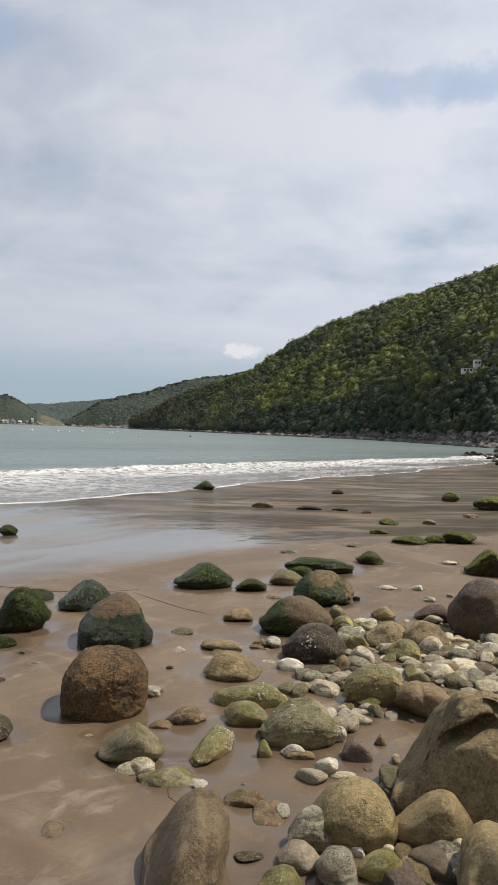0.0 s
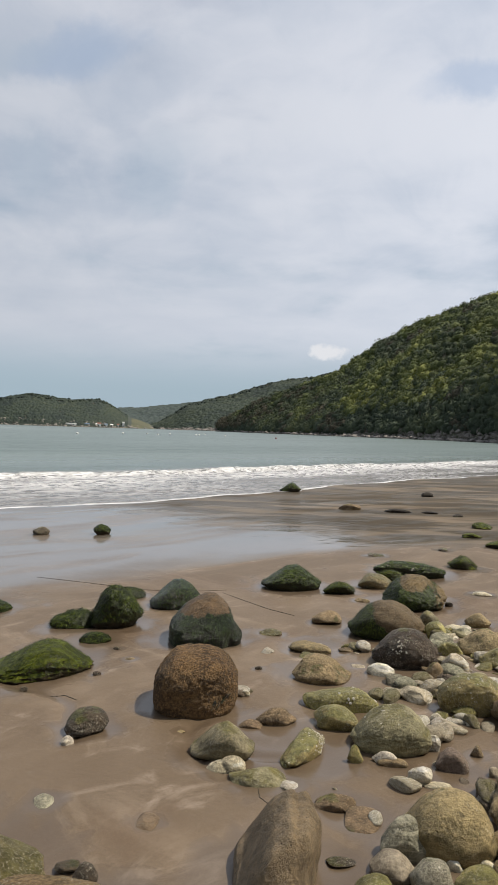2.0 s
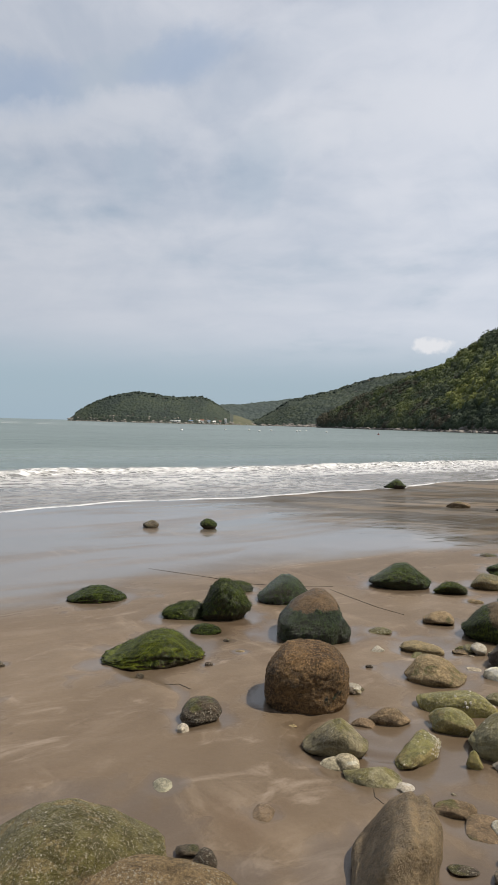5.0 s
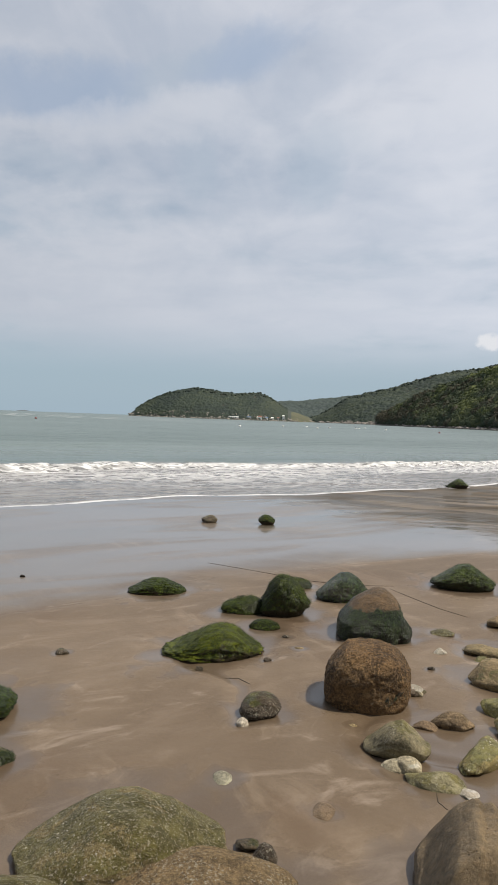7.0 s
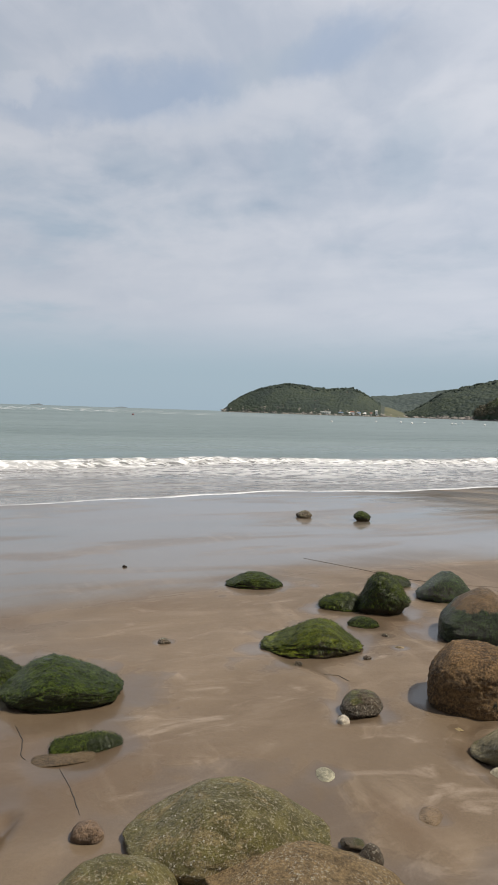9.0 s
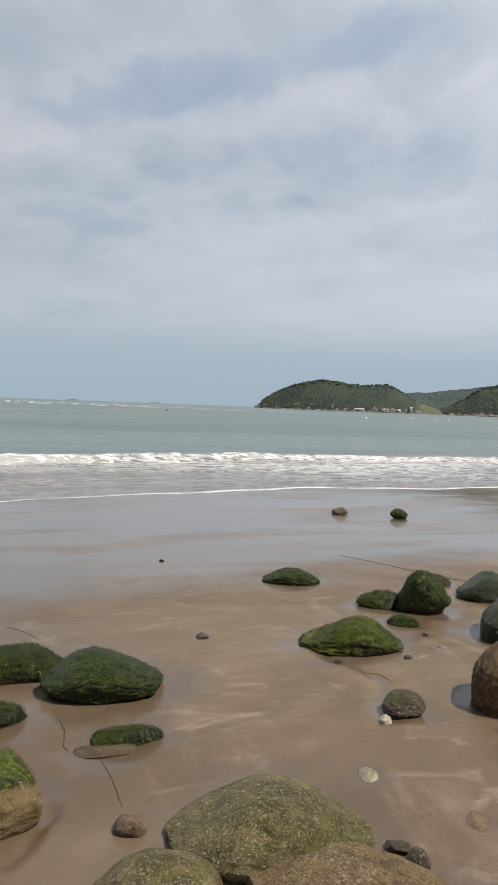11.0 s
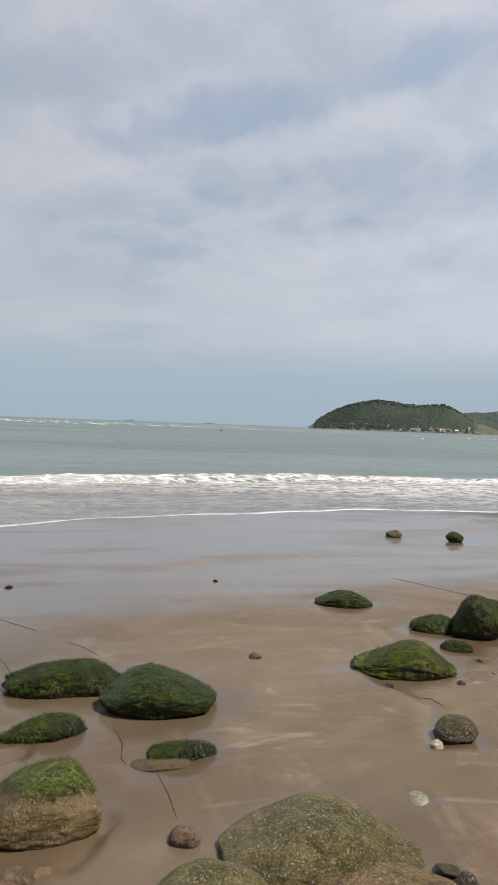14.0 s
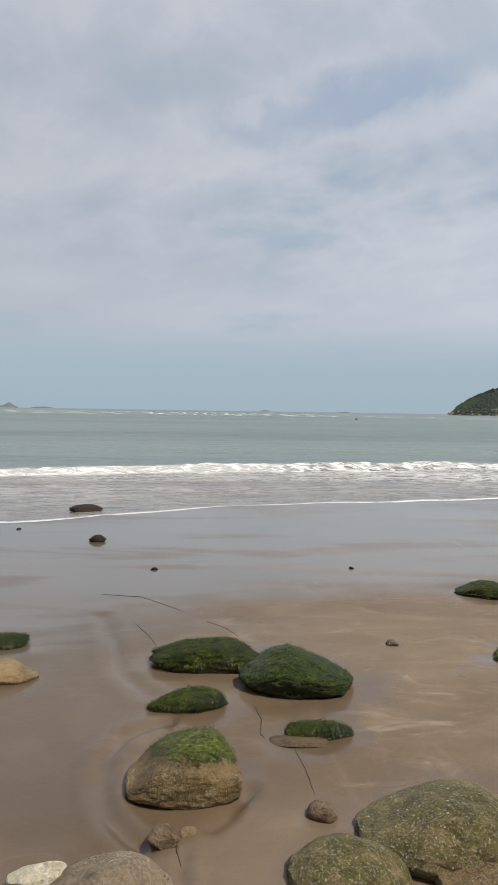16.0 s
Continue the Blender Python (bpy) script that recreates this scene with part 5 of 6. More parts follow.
rock("boulder", "large pale yellow-green stone with white shell marks", "yellow", "dome", 0.682, 3.753, -10.3, 0.377, 0.226, 0.218, 75, (0.52, 0.74, 0.88, 0.97, 1.0, 0.9))
rock("stone", "small brown stone on the wet sand", "tan", "dome", 0.560, 4.237, -7.5, 0.112, 0.090, 0.088, 76)
rock("stone", "whitish flat stone in a wet channel", "white", "slab", 0.233, 4.214, -3.2, 0.176, 0.106, 0.070, 77)
rock("stone", "grey streaked stone in a pebble bed", "grey", "facet", 0.415, 3.838, -6.1, 0.185, 0.148, 0.080, 78)
rock("stone", "pale pebble in the pebble bed", "pale", "dome", 1.181, 4.375, -15.1, 0.141, 0.099, 0.068, 79)
rock("boulder", "tan stone creased by a groove", "tan", "groove", 0.937, 3.584, -14.6, 0.342, 0.239, 0.161, 80, (0.75, 0.92, 1.0, 1.0, 0.82, 0.6))
rock("stone", "grey flat stone on the pebble bed", "grey", "slopl", 1.127, 4.072, -15.5, 0.190, 0.133, 0.093, 81, (0.4, 0.65, 0.9, 1.0, 1.0, 0.8))
rock("stone", "large flat grey stone", "grey", "slab", 1.344, 4.250, -17.6, 0.236, 0.303, 0.049, 82)
rock("stone", "brown-grey flat stone on pebbles", "brown", "slab", 1.299, 4.060, -17.8, 0.193, 0.289, 0.050, 83)
rock("boulder", "smooth tan stone on wet sand", "brown", "dome", -0.133, 4.128, 1.9, 0.367, 0.312, 0.124, 84, (0.55, 0.92, 1.0, 0.95, 0.82, 0.55))
rock("stone", "small smooth tan stone with wet sides", "brown", "dome", -0.125, 5.411, 1.3, 0.240, 0.192, 0.093, 85)
rock("stone", "small flat olive stone on wet sand", "olive", "slab", -0.522, 5.002, 6.0, 0.174, 0.139, 0.032, 86)
rock("boulder", "pale flaky flat stone half sunk", "brown", "slab", -0.204, 4.660, 2.6, 0.330, 0.190, 0.050, 87)
rock("boulder", "long yellow-green stone with round barnacle scars", "yellow", "dome", 0.003, 3.705, -0.0, 0.420, 0.202, 0.124, 88, (0.62, 0.8, 0.92, 1.0, 1.0, 0.8))
rock("boulder", "smooth yellow-green oval stone", "yellow", "dome", -0.013, 3.436, 0.2, 0.283, 0.156, 0.096, 89, (0.75, 0.95, 1.0, 0.95, 0.85, 0.7))
rock("boulder", "big smooth grey-tan stone with white flecks", "paleolive", "smooth", 0.237, 3.267, -4.1, 0.364, 0.309, 0.176, 90, (0.5, 0.8, 0.97, 1.0, 0.97, 0.85))
rock("stone", "long white pebble on the wet sand", "pale", "slab", 0.549, 3.455, -9.0, 0.146, 0.073, 0.051, 91, (0.9, 1.0, 0.9, 0.75, 0.6, 0.4))
rock("pebble", "white pebble on the wet sand", "white", "dome", 0.486, 3.556, -7.8, 0.067, 0.054, 0.041, 92)
rock("stone", "whitish stone patched with barnacles", "white", "facet", 0.415, 3.245, -7.3, 0.130, 0.058, 0.075, 93, (0.4, 0.6, 0.8, 1.0, 1.0, 0.7))
rock("stone", "white oval pebble by the big tan stone", "white", "dome", 0.202, 3.078, -3.7, 0.121, 0.073, 0.052, 94, (0.55, 0.75, 0.9, 1.0, 1.0, 0.8))
rock("stone", "small brown wedge stone", "yellow", "facet", 0.071, 3.059, -1.3, 0.082, 0.058, 0.074, 95, (0.6, 0.9, 1.0, 0.9, 0.7, 0.5))
rock("stone", "pinkish-tan rounded stone on the wet sand", "pinkish", "slopl", 0.485, 3.045, -9.0, 0.151, 0.113, 0.087, 96, (0.6, 0.8, 1.0, 1.0, 0.95, 0.7))
rock("stone", "white angular stone with grey streaks", "white", "facet", 0.337, 2.901, -6.6, 0.119, 0.071, 0.088, 97, (0.6, 0.8, 0.95, 1.0, 1.0, 0.9))
rock("stone", "thin flat grey stone", "grey", "slab", 0.407, 2.874, -8.0, 0.116, 0.070, 0.017, 98)
rock("pebble", "small tan pebble standing up", "brown", "pyr", 0.618, 3.186, -11.0, 0.063, 0.050, 0.058, 99)
rock("pebble", "small grey pebble on the wet sand", "grey", "dome", 0.656, 3.010, -12.3, 0.052, 0.041, 0.046, 100)
rock("boulder", "huge brown boulder with a dark hollow in its side", "brown", "cave", 0.869, 2.674, -18.5, 0.571, 0.456, 0.459, 101)
rock("stone", "grey stone wedged beside the huge boulder", "grey", "slab", 0.669, 2.788, -13.5, 0.120, 0.108, 0.024, 102)
rock("stone", "grey stone between two large boulders", "grey", "dome", 0.662, 2.754, -13.5, 0.103, 0.062, 0.046, 103, (0.9, 1.0, 1.0, 0.9, 0.8, 0.6))
rock("boulder", "big round tan-brown boulder with worn skin", "tan", "smooth", 0.383, 2.454, -8.9, 0.326, 0.277, 0.182, 104, (0.5, 0.82, 0.97, 1.0, 1.0, 0.88))
rock("stone", "large tan stone with a smooth upper face", "tan", "smooth", 0.671, 2.425, -15.4, 0.266, 0.200, 0.178, 105, (0.42, 0.62, 0.86, 1.0, 1.0, 0.8))
rock("stone", "angular greenish-grey stone with a pale broken edge", "greyan", "facet", 0.226, 2.375, -5.4, 0.191, 0.143, 0.124, 106, (0.55, 0.85, 0.98, 1.0, 1.0, 0.8))
rock("stone", "pale rounded stone on the wet sand", "pale", "smooth", 0.182, 2.254, -4.6, 0.146, 0.124, 0.069, 107)
rock("stone", "faceted grey stone speckled with white", "greyan", "facet", 0.295, 2.165, -7.7, 0.150, 0.120, 0.115, 108, (0.6, 0.85, 1.0, 0.95, 0.9, 0.75))
rock("stone", "yellow-green rounded stone on the wet sand", "yellow", "dome", 0.444, 2.209, -11.3, 0.156, 0.110, 0.085, 109, (0.62, 0.75, 0.86, 0.96, 1.0, 0.92))
rock("stone", "yellow-ochre rounded stone on the wet sand", "yellow", "dome", 0.128, 2.106, -3.5, 0.168, 0.135, 0.074, 110, (0.55, 0.8, 0.95, 1.0, 1.0, 0.8))
rock("pebble", "small grey pebble among boulders", "grey", "dome", 0.560, 2.254, -13.9, 0.073, 0.058, 0.034, 111)
rock("stone", "pinkish-brown pebble on the wet sand", "pinkish", "dome", 0.650, 2.263, -16.0, 0.093, 0.065, 0.038, 112, (0.7, 0.8, 0.9, 1.0, 1.0, 0.85))
rock("stone", "grey stone under the tan boulder", "grey", "facet", 0.728, 2.305, -17.5, 0.090, 0.063, 0.068, 113)
rock("boulder", "big smooth tan boulder beside grey stones", "tan", "dome", 0.835, 2.079, -21.6, 0.356, 0.444, 0.222, 114)
rock("pebble", "small grey stone between boulders", "grey", "dome", 0.692, 2.193, -17.5, 0.058, 0.046, 0.057, 115)
rock("stone", "tall tan-brown boulder with a ridge and pinkish skin", "pinktan", "spine", -0.184, 2.148, 4.9, 0.287, 0.460, 0.253, 116)
rock("stone", "flat brown stone sunk in sand", "brown", "slab", -0.002, 2.644, 0.4, 0.191, 0.086, 0.043, 117)
rock("pebble", "small white shell-like stone", "white", "slab", -0.204, 2.765, 4.1, 0.082, 0.108, 0.014, 118)
rock("stone", "smooth low stone mostly covered by sand", "brown", "slab", 0.092, 2.558, -2.1, 0.145, 0.198, 0.017, 119)
rock("stone", "slanted yellow-green stone flecked with white barnacles", "yellow", "dome", -0.153, 3.115, 67.2, 0.409, 0.140, 0.085, 120, (0.6, 0.85, 0.95, 1.0, 1.0, 0.75))
rock("stone", "pale olive oval stone", "paleolive", "slab", -0.340, 2.813, 6.9, 0.242, 0.145, 0.056, 121, (0.6, 0.8, 0.95, 1.0, 1.0, 0.8))
rock("stone", "flat grey-white stone on the wet sand", "grey", "groove", -0.489, 2.878, 9.7, 0.179, 0.099, 0.051, 122, (0.5, 0.7, 0.85, 1.0, 1.0, 0.8))
rock("stone", "grey-green smooth stone with a slanting face", "paleolive", "slopr", -0.533, 3.028, 10.0, 0.297, 0.223, 0.136, 123, (0.28, 0.55, 0.85, 1.0, 0.8, 0.5))
rock("stone", "low grey stone half covered by sand", "brown", "slab", -0.325, 3.409, 5.5, 0.211, 0.106, 0.069, 124, (0.5, 0.8, 1.0, 1.0, 0.9, 0.5))
rock("stone", "small brown stone at the edge of a runnel", "brown", "slab", -0.444, 3.329, 7.6, 0.153, 0.070, 0.034, 125)
rock("stone", "thin dark stone flush with the sand", "dark", "slab", 0.016, 2.287, -0.4, 0.101, 0.055, 0.010, 126)
rock("stone", "thin dark stone on wet sand", "dark", "slab", 4.217, 13.332, -17.6, 0.135, 0.202, 0.035, 127)
rock("boulder", "flat brown stone on wet sand", "brown", "slab", 4.212, 13.483, -17.4, 0.348, 0.278, 0.067, 128)
rock("stone", "thin pale stone on smooth sand", "grey", "slab", 2.329, 8.162, -15.9, 0.183, 0.147, 0.036, 129)
rock("boulder", "low sliver of dark rock in ripples", "black", "slab", 1.086, 14.630, -4.3, 0.608, 0.213, 0.061, 130)
rock("boulder", "low dark rock at the foot of the shore", "black", "facet", 29.953, 94.130, -17.6, 0.641, 0.512, 0.166, 131)
rock("boulder", "jagged black rock at the end of the beach", "black", "facet", 25.599, 73.693, -19.2, 0.910, 0.728, 0.383, 132)
rock("boulder", "small wet black rock awash in foam", "black", "facet", 27.031, 84.453, -17.7, 0.948, 0.758, 0.284, 133)
rock("boulder", "jagged black rock at the end of the beach", "black", "facet", 24.867, 79.379, -17.4, 1.042, 0.834, 0.510, 134)
rock("boulder", "jagged black rock at the end of the beach", "black", "facet", 24.746, 70.903, -19.3, 0.629, 0.503, 0.232, 135)
rock("boulder", "low dark rock at the foot of the shore", "black", "facet", 16.888, 47.707, -19.5, 0.824, 0.659, 0.276, 136)
rock("boulder", "small wet black rock awash in foam", "black", "facet", 23.614, 67.514, -19.3, 0.923, 0.738, 0.399, 137)
rock("boulder", "sharp dark rock among the shore boulders", "black", "facet", 27.147, 84.134, -17.9, 0.432, 0.346, 0.251, 138)
rock("boulder", "sharp dark rock among the shore boulders", "dark", "facet", 22.019, 64.130, -18.9, 0.403, 0.322, 0.289, 139)
rock("boulder", "jagged black rock at the end of the beach", "black", "facet", 24.257, 75.697, -17.8, 0.534, 0.427, 0.289, 140)
rock("boulder", "low dark rock at the foot of the shore", "black", "facet", 24.435, 69.907, -19.2, 0.941, 0.753, 0.572, 141)
rock("boulder", "low dark rock at the foot of the shore", "black", "facet", 34.941, 99.025, -19.4, 1.069, 0.855, 0.329, 142)
rock("boulder", "jagged black rock at the end of the beach", "dark", "facet", 22.372, 74.323, -16.7, 0.802, 0.642, 0.332, 143)
rock("boulder", "low dark rock at the foot of the shore", "black", "facet", 27.181, 84.500, -17.8, 0.537, 0.430, 0.207, 144)
rock("boulder", "jagged black rock at the end of the beach", "black", "facet", 24.739, 73.322, -18.6, 0.844, 0.675, 0.395, 145)
rock("boulder", "small wet black rock awash in foam", "dark", "facet", 22.014, 66.550, -18.3, 0.494, 0.395, 0.168, 146)
rock("boulder", "jagged black rock at the end of the beach", "black", "facet", 20.855, 61.709, -18.7, 0.762, 0.610, 0.333, 147)
rock("boulder", "small wet black rock awash in foam", "black", "facet", 23.213, 74.793, -17.2, 0.768, 0.614, 0.322, 148)
rock("boulder", "small wet black rock awash in foam", "black", "facet", 30.014, 94.255, -17.7, 0.749, 0.599, 0.265, 149)
rock("boulder", "sharp dark rock among the shore boulders", "black", "facet", 30.197, 90.681, -18.4, 0.702, 0.562, 0.222, 150)
rock("boulder", "sharp dark rock among the shore boulders", "dark", "facet", 34.728, 99.198, -19.3, 2.113, 1.690, 0.879, 151)
rock("boulder", "jagged black rock at the end of the beach", "black", "facet", 17.748, 49.973, -19.5, 0.770, 0.616, 0.279, 152)
rock("boulder", "sharp dark rock among the shore boulders", "black", "facet", 21.905, 66.528, -18.2, 0.889, 0.711, 0.320, 153)
rock("boulder", "low dark rock at the foot of the shore", "dark", "facet", 18.999, 54.621, -19.2, 0.724, 0.579, 0.310, 154)
rock("boulder", "small wet black rock awash in foam", "dark", "facet", 25.978, 80.205, -18.0, 1.039, 0.831, 0.410, 155)
rock("boulder", "small wet black rock awash in foam", "black", "facet", 23.881, 78.737, -16.9, 0.889, 0.711, 0.537, 156)
rock("stone", "tiny dark stone by the mossy slab", "dark", "chip", -1.507, 4.388, 17.4, 0.053, 0.032, 0.026, 160)
rock("stone", "tiny dark stone beside a green slab", "dark", "chip", -1.457, 3.894, 18.8, 0.051, 0.031, 0.022, 161)
rock("stone", "thin brown stone washed by the runnel", "brown", "chip", -1.348, 4.202, 16.1, 0.071, 0.043, 0.014, 162)
rock("stone", "tiny dark stone under the mossy slab", "dark", "chip", -1.772, 3.577, 24.7, 0.050, 0.030, 0.021, 163)
rock("stone", "little brown stone pressed into the sand", "brown", "chip", -0.769, 3.200, 11.3, 0.046, 0.028, 0.015, 164)
rock("stone", "tiny dark stone on the wet film", "black", "dome", -5.555, 3.584, 56.0, 0.087, 0.052, 0.025, 165)
rock("stone", "tiny dark stone at the edge of the wet film", "black", "dome", -4.381, 5.142, 39.2, 0.056, 0.033, 0.025, 166)
rock("stone", "tiny dark stone near the wash", "black", "dome", -8.829, 3.624, 66.9, 0.071, 0.043, 0.025, 167)
rock("stone", "small pale pebble on smooth sand", "pale", "dome", 1.824, 6.340, -16.0, 0.066, 0.039, 0.038, 168)
rock("stone", "flat pale stone almost sunk in sand", "grey", "chip", 1.590, 6.152, -14.5, 0.109, 0.065, 0.044, 169)
rock("stone", "tiny dark stone in a wet runnel", "dark", "chip", -0.510, 4.172, 7.0, 0.045, 0.027, 0.024, 170)
rock("stone", "small dark stone beside the weedy rock", "dark", "chip", 0.922, 6.131, -8.5, 0.071, 0.042, 0.036, 171)
rock("stone", "thin broken brown stone on wet sand", "brown", "chip", 0.171, 6.152, -1.6, 0.134, 0.080, 0.031, 172)
rock("stone", "thin flaky brown stone in a wet channel", "brown", "chip", 0.043, 4.672, -0.5, 0.129, 0.078, 0.026, 173)
rock("stone", "thin flaky grey stone in a wet channel", "grey", "chip", 0.104, 4.333, -1.4, 0.094, 0.057, 0.018, 174)
rock("stone", "small white pebble at the crusted boulder", "white", "dome", -0.587, 3.709, 9.0, 0.037, 0.022, 0.024, 175)
rock("stone", "small grey pebble near the crusted boulder", "grey", "chip", -0.528, 3.733, 8.1, 0.050, 0.030, 0.032, 176)
rock("stone", "thin dark chip of stone on sand", "dark", "chip", 0.273, 2.861, -5.4, 0.036, 0.022, 0.012, 177)
rock("stone", "low tan stone half sunk beside white pebbles", "tan", "dome", 0.236, 3.046, -4.4, 0.140, 0.084, 0.027, 178)
rock("stone", "small white stone between angular stones", "white", "dome", 0.389, 2.311, -9.5, 0.061, 0.037, 0.033, 179)
rock("stone", "grey wedge of stone between boulders", "grey", "chip", 0.618, 2.603, -13.3, 0.064, 0.038, 0.066, 180)
rock("stone", "small pinkish white pebble among boulders", "white", "dome", 0.563, 2.254, -14.0, 0.053, 0.032, 0.035, 181)
rock("stone", "small grey stone under the tan boulders", "grey", "chip", 0.485, 2.351, -11.6, 0.077, 0.046, 0.023, 182)


# ---- the setting ----
build_ground()
build_sea()
HILL_MAIN.mesh("hillside", EARTH, "steep wooded hillside above a rocky shore")
# added out of view, only to block light from the landward sky
BACK_BLOCKER.mesh("hillside", EARTH, "unseen added slope behind the beach that blocks sky light")
HILL_SECOND.mesh("hillside", FAR_EARTH, "wooded ridge farther along the bay")
HILL_FAR.mesh("hillside", HAZE_EARTH, "low distant wooded hill")
HEADLAND.mesh("headland", FAR_EARTH, "low wooded headland across the bay")
build_dry_slope()
_rng = np.random.default_rng(5)
CROWNS = crown_shapes(_rng, 24, 50, 0.90, 0.10, 1)
CROWNS_FAR = crown_shapes(_rng, 14, 10, 0.96, 0.05, 1)
PINE = pine_shapes(_rng, 8)
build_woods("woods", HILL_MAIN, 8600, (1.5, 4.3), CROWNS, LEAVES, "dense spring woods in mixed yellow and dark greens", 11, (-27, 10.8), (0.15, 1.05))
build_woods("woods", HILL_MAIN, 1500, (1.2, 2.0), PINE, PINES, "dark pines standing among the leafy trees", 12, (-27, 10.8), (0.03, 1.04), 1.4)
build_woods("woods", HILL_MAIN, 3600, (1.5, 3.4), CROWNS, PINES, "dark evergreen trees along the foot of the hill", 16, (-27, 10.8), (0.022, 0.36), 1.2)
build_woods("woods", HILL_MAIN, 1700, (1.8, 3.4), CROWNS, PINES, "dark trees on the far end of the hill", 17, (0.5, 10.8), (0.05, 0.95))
build_canopy("woods", HILL_SECOND, 1.5, 2.3, FAR_LEAVES, "far green woods on the second ridge", 13)
build_canopy("woods", HILL_FAR, 3.2, 3.4, HAZE_LEAVES, "far woods on the low hill, haze painted into their colour", 14)
build_canopy("woods", HEADLAND, 0.85, 1.5, FAR_LEAVES, "dark green woods covering the headland", 15, (18.4, 31.2))
build_woods("woods", HILL_SECOND, 500, (1.6, 3.0), CROWNS_FAR, FAR_LEAVES, "single trees standing along the second ridge", 18, None, (0.90, 1.02))
build_woods("woods", HEADLAND, 420, (0.9, 1.9), CROWNS_FAR, FAR_LEAVES, "single trees standing along the headland's crest", 19, (18.4, 31.0), (0.85, 1.02))
build_shore_rocks("shore_rocks", HILL_MAIN, 3000, (-27, 11), (0.25, 1.25), ROCK["cliff"], "tumbled grey rocks along the foot of the wooded hill", 21, 7.0)
build_shore_rocks("shore_rocks", HEADLAND, 500, (16, 31.8), (0.3, 1.1), ROCK["cliff"], "pale rocks along the shore of the headland", 22, 5.0)
build_shore_rocks("shore_rocks", HILL_SECOND, 250, (8, 18), (0.6, 1.6), ROCK["cliff"], "grey rocks along the far shore", 23, 5.0)


# ---- strands of weed on the sand ----
def strand(label, radius, *points):
    """A thin dark strand lying on the sand through a few places (x, y)."""
    pts = [Vector((x, y, 0.0)) for x, y in points]
    rng = random.Random(len(points) * 7 + int(points[0][0] * 100))
    line = []
    for i in range(len(pts) - 1):
        a, b = pts[max(i - 1, 0)], pts[i + 1]
        for k in range(6):
            t = k / 6
            q = pts[i].lerp(b, t)
            q += (pts[i] - a).lerp(pts[min(i + 2, len(pts) - 1)] - b, t) * 0.12 * t * (1 - t)
            line.append(q + Vector((rng.uniform(-1, 1), rng.uniform(-1, 1), 0)) * radius * 0.8)
    line.append(pts[-1])
    lie, _ = worn_sand(np.array([q.x for q in line]), np.array([q.y for q in line]))
    for q, z in zip(line, lie):
        q.z = float(z) + radius * 0.35
    vs, fs = [], []
    for i, q in enumerate(line):
        way = (line[min(i + 1, len(line) - 1)] - line[max(i - 1, 0)]).normalized()
        side = way.cross(Vector((0, 0, 1))).normalized()
        r = radius * (0.35 + 0.65 * math.sin(math.pi * (i + 0.5) / (len(line) + 0.5)) ** 0.5) * rng.uniform(0.7, 1.2)
        vs += [q + side * r * math.cos(t) + Vector((0, 0, r * math.sin(t))) for t in (0, 1.05, 2.09, 3.14, 4.19, 5.24)]
    for i in range(len(line) - 1):
        fs += [[i * 6 + k, i * 6 + (k + 1) % 6, i * 6 + 6 + (k + 1) % 6, i * 6 + 6 + k] for k in range(6)]
    ob = new("seaweed_strand", mesh_from("seaweed_strand", [v[:] for v in vs], fs, STRAND))
    return tagged(ob, label, "seaweed", "strands of weed")


strand("long thin dark strand of weed across wet sand", 0.0030, (-3.131, 6.595), (-2.529, 6.430), (-1.906, 6.244), (-1.489, 6.255), (-1.108, 6.386))
strand("dark strand of weed trailing over wet sand", 0.0030, (-1.118, 6.256), (-0.850, 5.954), (-0.623, 5.720), (-0.393, 5.550))
strand("curling dark strand of weed between green boulders", 0.0022, (-2.527, 2.149), (-2.387, 2.061), (-2.296, 1.966), (-2.246, 1.947))
strand("thin dark strand of weed leading to a grey stone", 0.0019, (-2.082, 1.974), (-1.934, 1.878), (-1.851, 1.819), (-1.769, 1.758))
strand("short dark strand of weed on wet sand", 0.0019, (-3.823, 2.871), (-3.646, 2.871), (-3.437, 2.823))
strand("thin broken strand of weed on wet sand", 0.0022, (-5.000, 2.694), (-4.718, 2.895), (-4.184, 2.902))
strand("thin dark strand of weed beside the shaggy rock", 0.0022, (-4.109, 2.455), (-3.835, 2.378), (-3.580, 2.286))
strand("thin dark strand of weed by a buried stone", 0.0018, (-1.874, 1.207), (-1.841, 1.172), (-1.774, 1.143))
strand("thin dark strand of weed beside a flat stone", 0.0018, (-0.326, 2.730), (-0.310, 2.657), (-0.273, 2.612))
strand("short curved strand of weed near a mossy slab", 0.0022, (-1.590, 3.529), (-1.510, 3.540), (-1.420, 3.493))



